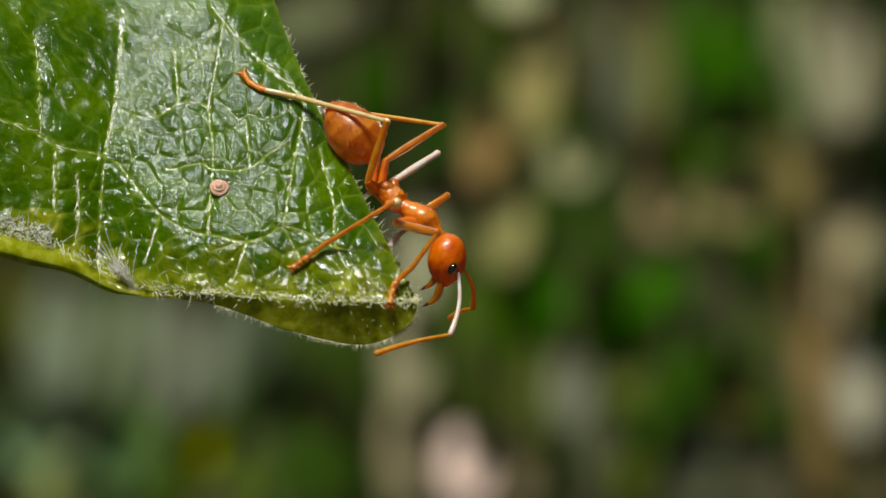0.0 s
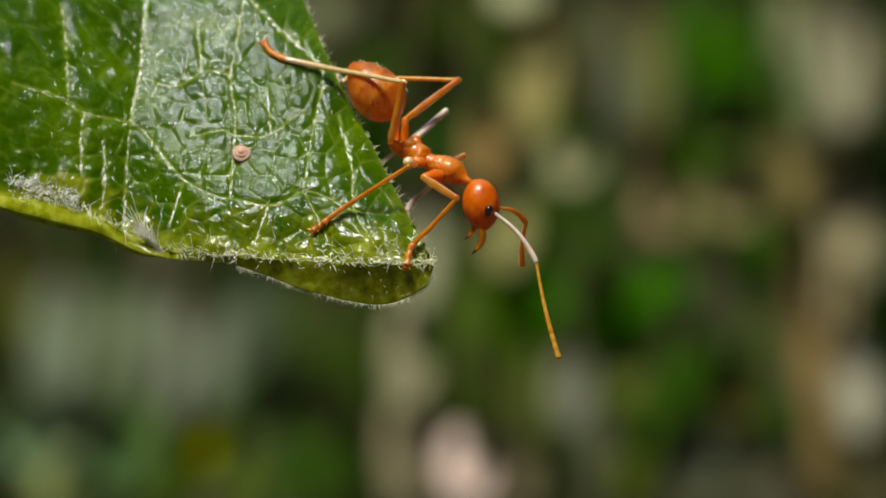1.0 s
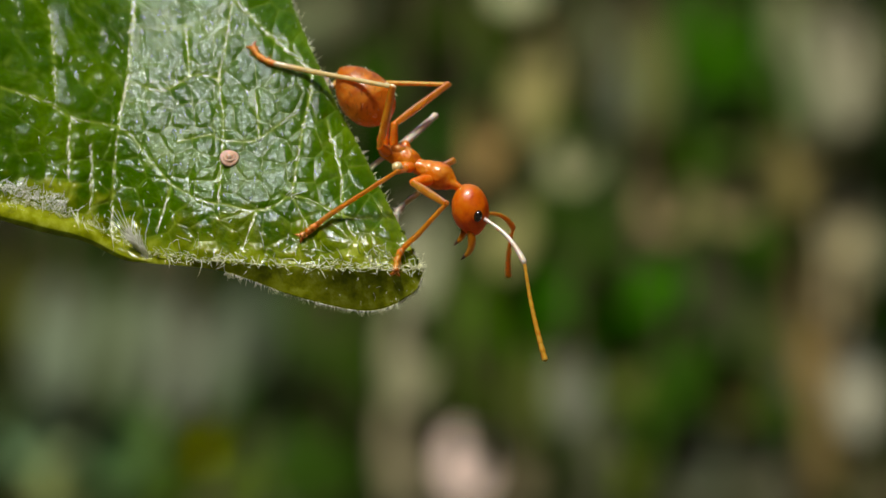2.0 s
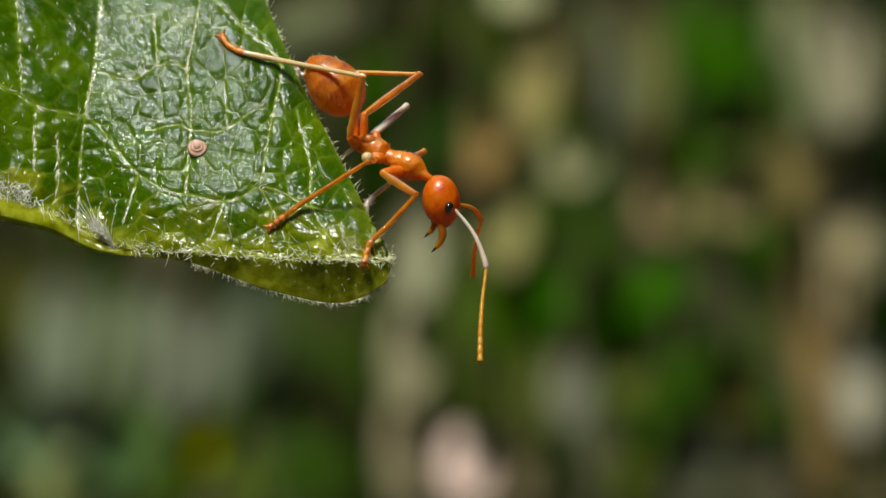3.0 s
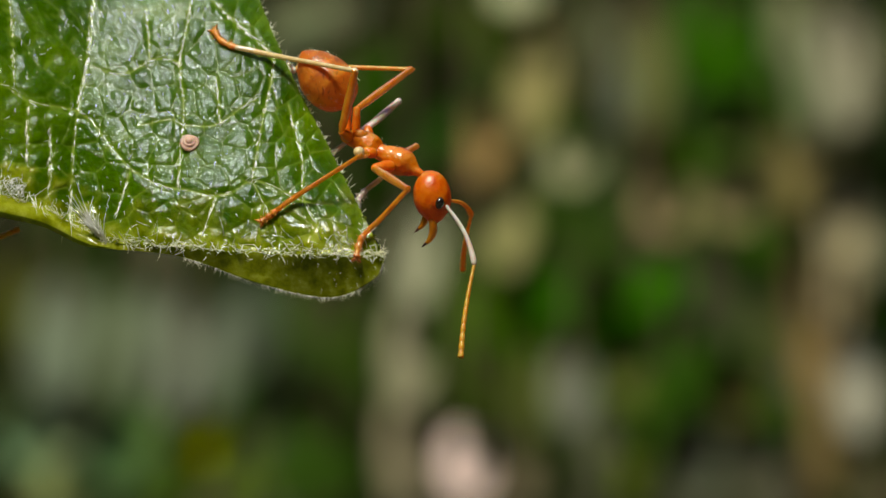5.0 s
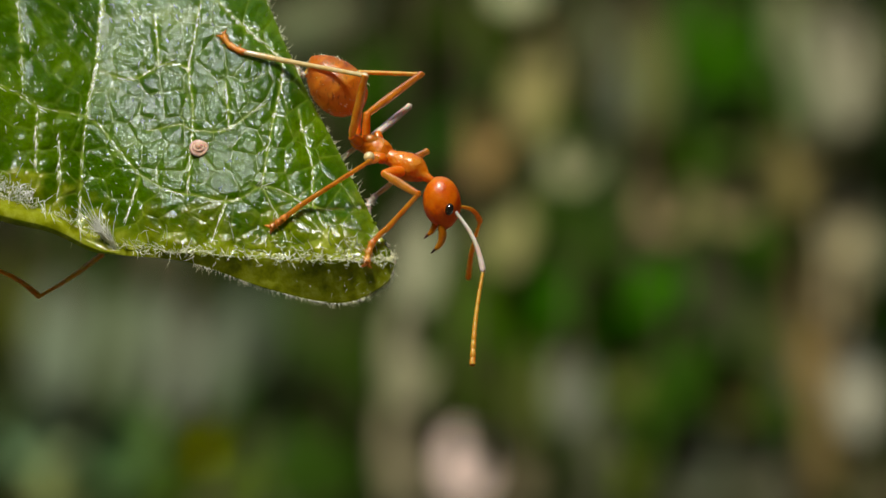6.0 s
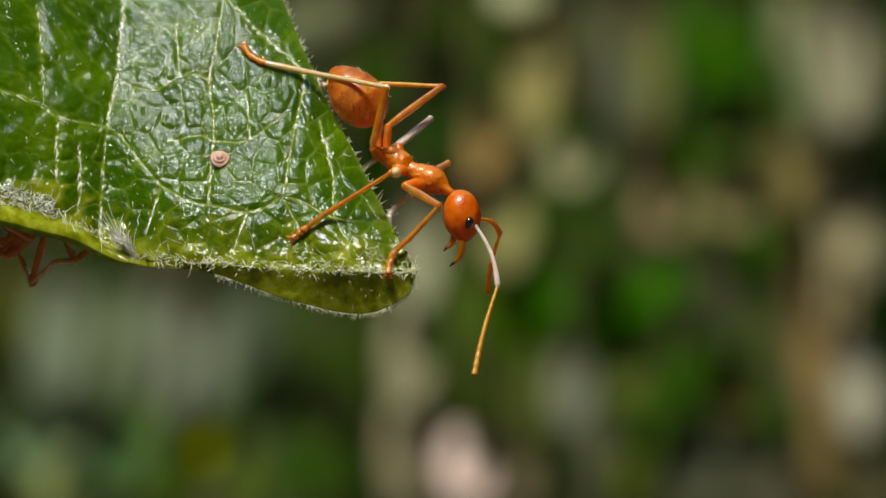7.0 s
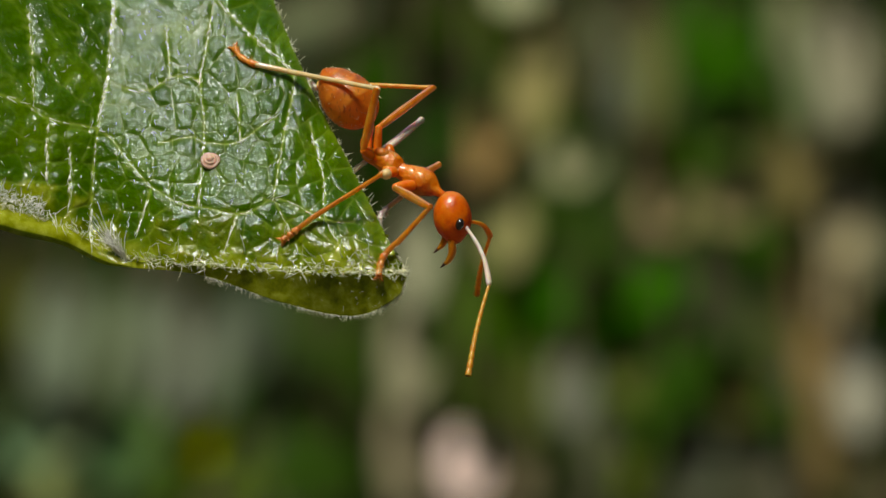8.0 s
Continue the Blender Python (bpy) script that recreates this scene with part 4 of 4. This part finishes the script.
SWAY = [
    (0.0, sway(388, 333, 1.008, 0.1)), (0.1, sway(368, 348, 1.015, 0.1)), (0.2, sway(359, 338, 1.010, 0.1)), (0.3, sway(369, 326, 1.004, 0.1)), (0.4, sway(396, 323, 1.002, 0.1)), (0.5, sway(420, 304, 0.990, 0.1)),
    (0.6, sway(427, 273, 0.978, 0.1)), (0.7, sway(420, 267, 0.974, 0.1)), (0.8, sway(413, 287, 0.984, 0.1)), (0.9, sway(418, 292, 0.985, 0.1)), (1.0, sway(427, 272, 0.976, 0.1)), (1.1, sway(424, 270, 0.976, 0.1)),
    (1.2, sway(412, 297, 0.988, 0.1)), (1.3, sway(390, 316, 0.998, 0.1)), (1.4, sway(378, 306, 0.997, 0.1)), (1.5, sway(386, 295, 0.994, 0.1)), (1.6, sway(404, 290, 0.986, 0.1)), (1.7, sway(415, 289, 0.980, 0.1)),
    (2.8, sway(362, 254, 0.991, 0.3)), (2.9, sway(360, 264, 0.993, 0.3)), (3.0, sway(349, 263, 0.995, 0.3)), (3.1, sway(334, 267, 0.996, 0.2)), (3.2, sway(329, 281, 0.998, 0.1)), (3.3, sway(338, 294, 1.001, 0.1)),
    (3.4, sway(350, 281, 1.001, 0.0)), (3.5, sway(355, 268, 1.000, 0.0)), (3.6, sway(353, 273, 1.000, 0.0)), (3.7, sway(351, 284, 1.000, 0.1)), (3.8, sway(350, 281, 0.999, 0.1)), (3.9, sway(351, 268, 0.998, 0.2)),
    (4.0, sway(352, 269, 0.998, 0.2)), (4.1, sway(347, 278, 0.999, 0.2)), (4.2, sway(335, 275, 0.999, 0.2)), (4.3, sway(325, 261, 0.998, 0.3)), (4.4, sway(321, 258, 0.998, 0.3)), (4.5, sway(324, 266, 0.998, 0.3)),
    (4.6, sway(327, 265, 0.996, 0.3)), (4.7, sway(330, 251, 0.992, 0.3)), (5.8, sway(354, 264, 0.995, 0.2)), (5.9, sway(355, 261, 0.995, 0.2)), (6.0, sway(352, 263, 0.996, 0.15)), (6.1, sway(347, 270, 0.996, 0.2)),
    (6.2, sway(344, 269, 0.996, 0.2)), (6.3, sway(345, 263, 0.996, 0.2)), (6.4, sway(347, 262, 0.996, 0.2)), (6.5, sway(349, 268, 0.996, 0.25)), (6.6, sway(347, 269, 0.996, 0.25)), (6.7, sway(350, 270, 0.996, 0.25)),
    (6.8, sway(360, 277, 0.996, 0.25)), (6.9, sway(375, 284, 0.996, 0.25)), (7.0, sway(389, 282, 0.996, 0.25)), (7.1, sway(395, 281, 0.996, 0.2)), (7.2, sway(395, 290, 0.996, 0.2)), (7.3, sway(399, 299, 0.996, 0.2)),
    (7.4, sway(402, 295, 0.995, 0.15)), (7.5, sway(403, 285, 0.995, 0.15)), (7.6, sway(398, 290, 0.996, 0.15)), (7.7, sway(390, 300, 0.996, 0.15)), (7.8, sway(380, 295, 0.997, 0.2)), (7.9, sway(373, 287, 0.997, 0.2)),
    (8.0, sway(372, 285, 0.997, 0.2))]


def body_at(t):
    ts = [b[0] for b in BODY]
    def lerp(f):
        return float(np.interp(t, ts, [f(b) for b in BODY]))
    fore = turn_about(PIV, lerp(lambda b: b[1][2]), lerp(lambda b: b[1][0]), lerp(lambda b: b[1][1]))
    rear = turn_about(loc(600, 158, GA), lerp(lambda b: b[2][2]), lerp(lambda b: b[2][0]), lerp(lambda b: b[2][1]))
    head = fore @ turn_about(NECK, lerp(lambda b: b[3]))
    return fore, rear, head


def reach(p, target2, length, sign):
    """A point at that length from p whose place across and up is target2's, in front (-1) or behind (+1)."""
    d = Vector((target2.x - p.x, 0, target2.z - p.z))
    flat = min(d.length, length * 0.995)
    d = d.normalized() * flat
    return p + d + Vector((0, sign * math.sqrt(length * length - flat * flat), 0))


# the other ant: time, then where its mouth is on the leaf (across, down) and its turn
MOUTH = [(0.0, -300, 430, -20), (4.7, -260, 430, -20), (5.4, -90, 470, 20), (5.8, -44, 474, 35), (6.0, -66, 488, 36), (6.1, -86, 486, 30), (6.2, -92, 474, 18), (6.4, -30, 436, -10), (6.6, 8, 404, -35), (6.7, 44, 392, -46), (6.8, 84, 376, -58), (6.9, 128, 356, -66), (7.0, 165, 326, -75), (7.1, 172, 324, -76), (7.2, 180, 318, -77), (7.3, 196, 286, -78), (7.5, 205, 205, -80), (7.7, 220, 185, -80), (8.0, 245, 160, -80)]
# time, where the toe of its fore leg stands on the leaf
TOE = [(0.0, -200, 420), (4.7, -180, 420), (5.4, -90, 370), (5.8, -40, 330), (6.0, -50, 340), (6.1, -44, 360), (6.2, -20, 390), (6.4, 90, 436), (6.6, 84, 438), (6.7, 96, 500), (6.8, 118, 440), (6.9, 128, 436), (7.0, 114, 430), (7.1, 112, 426), (7.2, 113, 414), (7.3, 112, 402), (7.5, 170, 360), (7.7, 210, 320), (8.0, 250, 290)]
# time, elbow and tip of its antenna
FEELER = [(0.0, -180, 480, -60, 420), (4.7, -150, 480, -30, 420), (5.4, 30, 505, 150, 430), (5.8, 105, 516, 226, 430), (6.0, 75, 540, 166, 455), (6.1, 24, 532, 44, 400), (6.2, -4, 500, 12, 386), (6.4, 60, 400, 190, 370), (6.6, 80, 446, 118, 380), (6.7, 108, 470, 128, 400), (6.8, 118, 482, 160, 452), (6.9, 150, 440, 215, 350), (7.0, 180, 270, 280, 190), (7.1, 192, 264, 290, 186), (7.2, 205, 260, 300, 180), (7.3, 215, 255, 310, 180), (7.5, 240, 220, 330, 140), (7.7, 260, 190, 350, 110), (8.0, 290, 150, 380, 70)]


def sway_at(t):
    for (t0, a), (t1, b) in zip(SWAY[:-1], SWAY[1:]):
        if t0 <= t <= t1:
            return a.lerp(b, (t - t0) / (t1 - t0))
    return SWAY[-1][1]


def other_motions():
    mouth = loc(789, 407, -24)
    rows, stand = [], []
    for t, u, v, turn in MOUTH:
        deep = 72 + 110 * min(max((6.6 - t) / 0.3, 0), 1)       # further behind the blade while its back is up
        m = Matrix.Translation(surf(u, v, -deep)) @ pose(0, 0, 0, 0, turn, 0) @ Matrix.Translation(-mouth)
        stand.append(m)
        rows.append((t, sway_at(t) @ m))
    walk(other, rows)
    ends = (0.0, 8.0)
    for key in ("hind_n", "hind_f", "mid_n", "mid_f", "fore_n", "fore_f"):
        B, Hp, K, A, l1, l2 = OTHER[key]
        walk(OTHER[key + "_coxa"], [(t, aim(B, Hp)) for t in ends])
        if key != "fore_n":
            walk(OTHER[key + "_femur"], [(t, aim(Hp, K)) for t in ends])
            walk(OTHER[key + "_tibia"], [(t, aim(K, A)) for t in ends])
    B, Hp, K, A, l1, l2 = OTHER["fore_n"]
    foot = OTHER["fore_n_foot"]
    rest = (loc(653, 473, -40) - A).normalized()
    femur, tibia, tarsus = [], [], []
    for (t, u, v), m in zip(TOE, stand):
        back = m.inverted()
        toe, ankle = back @ surf(u, v, -40), back @ (surf(u, v, -40) + Vector((-52, 20, -46 if t < 6.7 else -20)) * U)
        knee = knee_of(Hp, ankle, Hp + back.to_3x3() @ Vector((-10, 0, -100)) * U, l1, l2)
        reach_to = knee + (ankle - knee).normalized() * l2
        femur.append((t, aim(Hp, knee)))
        tibia.append((t, aim(knee, ankle)))
        tarsus.append((t, Matrix.Translation(reach_to) @ rest.rotation_difference(toe - reach_to).to_matrix().to_4x4()))
    walk(OTHER["fore_n_femur"], femur)
    walk(OTHER["fore_n_tibia"], tibia)
    walk(foot, tarsus)
    for side, dv in (("n", 0), ("f", -30)):
        scape, funicle = [], []
        for (t, eu, ev, tu, tv), m in zip(FEELER, stand):
            back = m.inverted()
            base = m @ ANT_BASE[side]
            if side == "f" and 5.5 < t < 5.9:                # crossed in front of the other one
                eu, ev, tu, tv = eu - 103, ev + 20, tu - 126, tv + 15
            elif side == "f" and t < 6.3:                    # drawn back behind the roll
                eu, ev, tu, tv = eu - 200, ev - 60, tu - 320, tv - 90
            elbow = reach(base, loc(eu, ev + dv), 116 * U, 1)
            tip = reach(elbow, loc(tu, tv + dv), 182 * U, 1)
            a = back @ aim(base, elbow)
            scape.append((t, a))
            funicle.append((t, a.inverted() @ back @ aim(elbow, tip)))
        walk(OTHER["scape_" + side], scape)
        walk(OTHER["funicle_" + side], funicle)


def motions():
    walk(leaf, SWAY)
    walk(scale_insect, SWAY)
    walk(ant, SWAY)
    other_motions()
    times = [b[0] for b in BODY]
    rows = {}
    for t in times:
        fore, rear, head = body_at(t)
        for key in ("g1", "g2", "g3", "g4", "gaster_hairs"):
            rows.setdefault(key, []).append((t, rear))
        rows.setdefault("petiole", []).append((t, rear.lerp(fore, 0.6)))
        for key in ("propodeum", "mesonotum", "pronotum", "body_hairs"):
            rows.setdefault(key, []).append((t, fore))
        rows.setdefault("head", []).append((t, head))
    for key, rr in rows.items():
        rest = Matrix.Translation(ANT[key].location.copy())
        walk(ANT[key], [(t, m @ rest) for t, m in rr])
    for key in ("hind_n", "hind_f", "mid_n", "mid_f", "fore_n", "fore_f"):
        B, Hp, K, A, l1, l2 = ANT[key]
        coxa, femur, tibia = [], [], []
        for t in times:
            fore = body_at(t)[0]
            b, h = fore @ B, fore @ Hp
            k = knee_of(h, A, fore @ K if key != "fore_n" else K, l1, l2)
            coxa.append((t, aim(b, h)))
            femur.append((t, aim(h, k)))
            tibia.append((t, aim(k, A)))
        walk(ANT[key + "_coxa"], coxa)
        walk(ANT[key + "_femur"], femur)
        walk(ANT[key + "_tibia"], tibia)
    for side, table in (("n", ANTENNA_NEAR), ("f", ANTENNA_FAR)):
        scape, funicle = [], []
        for t, eu, ev, tu, tv, s1, s2 in table:
            base = body_at(t)[2] @ ANT_BASE[side]
            elbow = reach(base, loc(eu, ev), 116 * U, s1)
            tip = reach(elbow, loc(tu, tv), 182 * U, s2)
            m = aim(base, elbow)
            scape.append((t, m))
            funicle.append((t, m.inverted() @ aim(elbow, tip)))
        walk(ANT["scape_" + side], scape)
        walk(ANT["funicle_" + side], funicle)


# time, elbow (across, down), tip (across, down), forward or backward lean of the scape and of the rest
ANTENNA_NEAR = [
    (0, 760, 523, 631, 554, -1, -1),
    (0.1, 867, 414, 943, 554, -1, -1),
    (0.2, 889, 460, 936, 632, -1, -1),
    (0.5, 885, 464, 921, 641, -1, -1),
    (1, 888, 464, 928, 637, -1, -1),
    (1.5, 886, 455, 920, 628, -1, -1),
    (1.7, 885, 454, 921, 630, -1, -1),
    (2.8, 881, 465, 906, 634, -1, -1),
    (3, 869, 477, 858, 643, -1, -1),
    (3.5, 865, 476, 850, 642, -1, -1),
    (4, 862, 479, 843, 644, -1, -1),
    (4.5, 861, 482, 839, 646, -1, -1),
    (4.7, 863, 480, 838, 646, -1, -1),
    (6, 859, 484, 840, 650, -1, -1),
    (6.5, 855, 486, 829, 650, -1, -1),
    (7, 848, 490, 806, 647, -1, -1),
    (7.5, 845, 491, 799, 644, -1, -1),
    (8, 849, 485, 812, 645, -1, -1),
]
ANTENNA_FAR = [
    (0.0, 800, 480, 760, 500, 1, 1), (0.1, 862, 372, 960, 440, 1, 1), (0.2, 872, 392, 868, 470, 1, 1), (1.0, 872, 392, 868, 470, 1, 1),
    (2.8, 862, 392, 850, 492, 1, 1), (3.5, 859, 393, 846, 494, 1, 1), (4.7, 859, 393, 846, 494, 1, 1), (6.0, 855, 396, 835, 500, 1, 1), (8.0, 853, 400, 830, 508, 1, 1)]

motions()
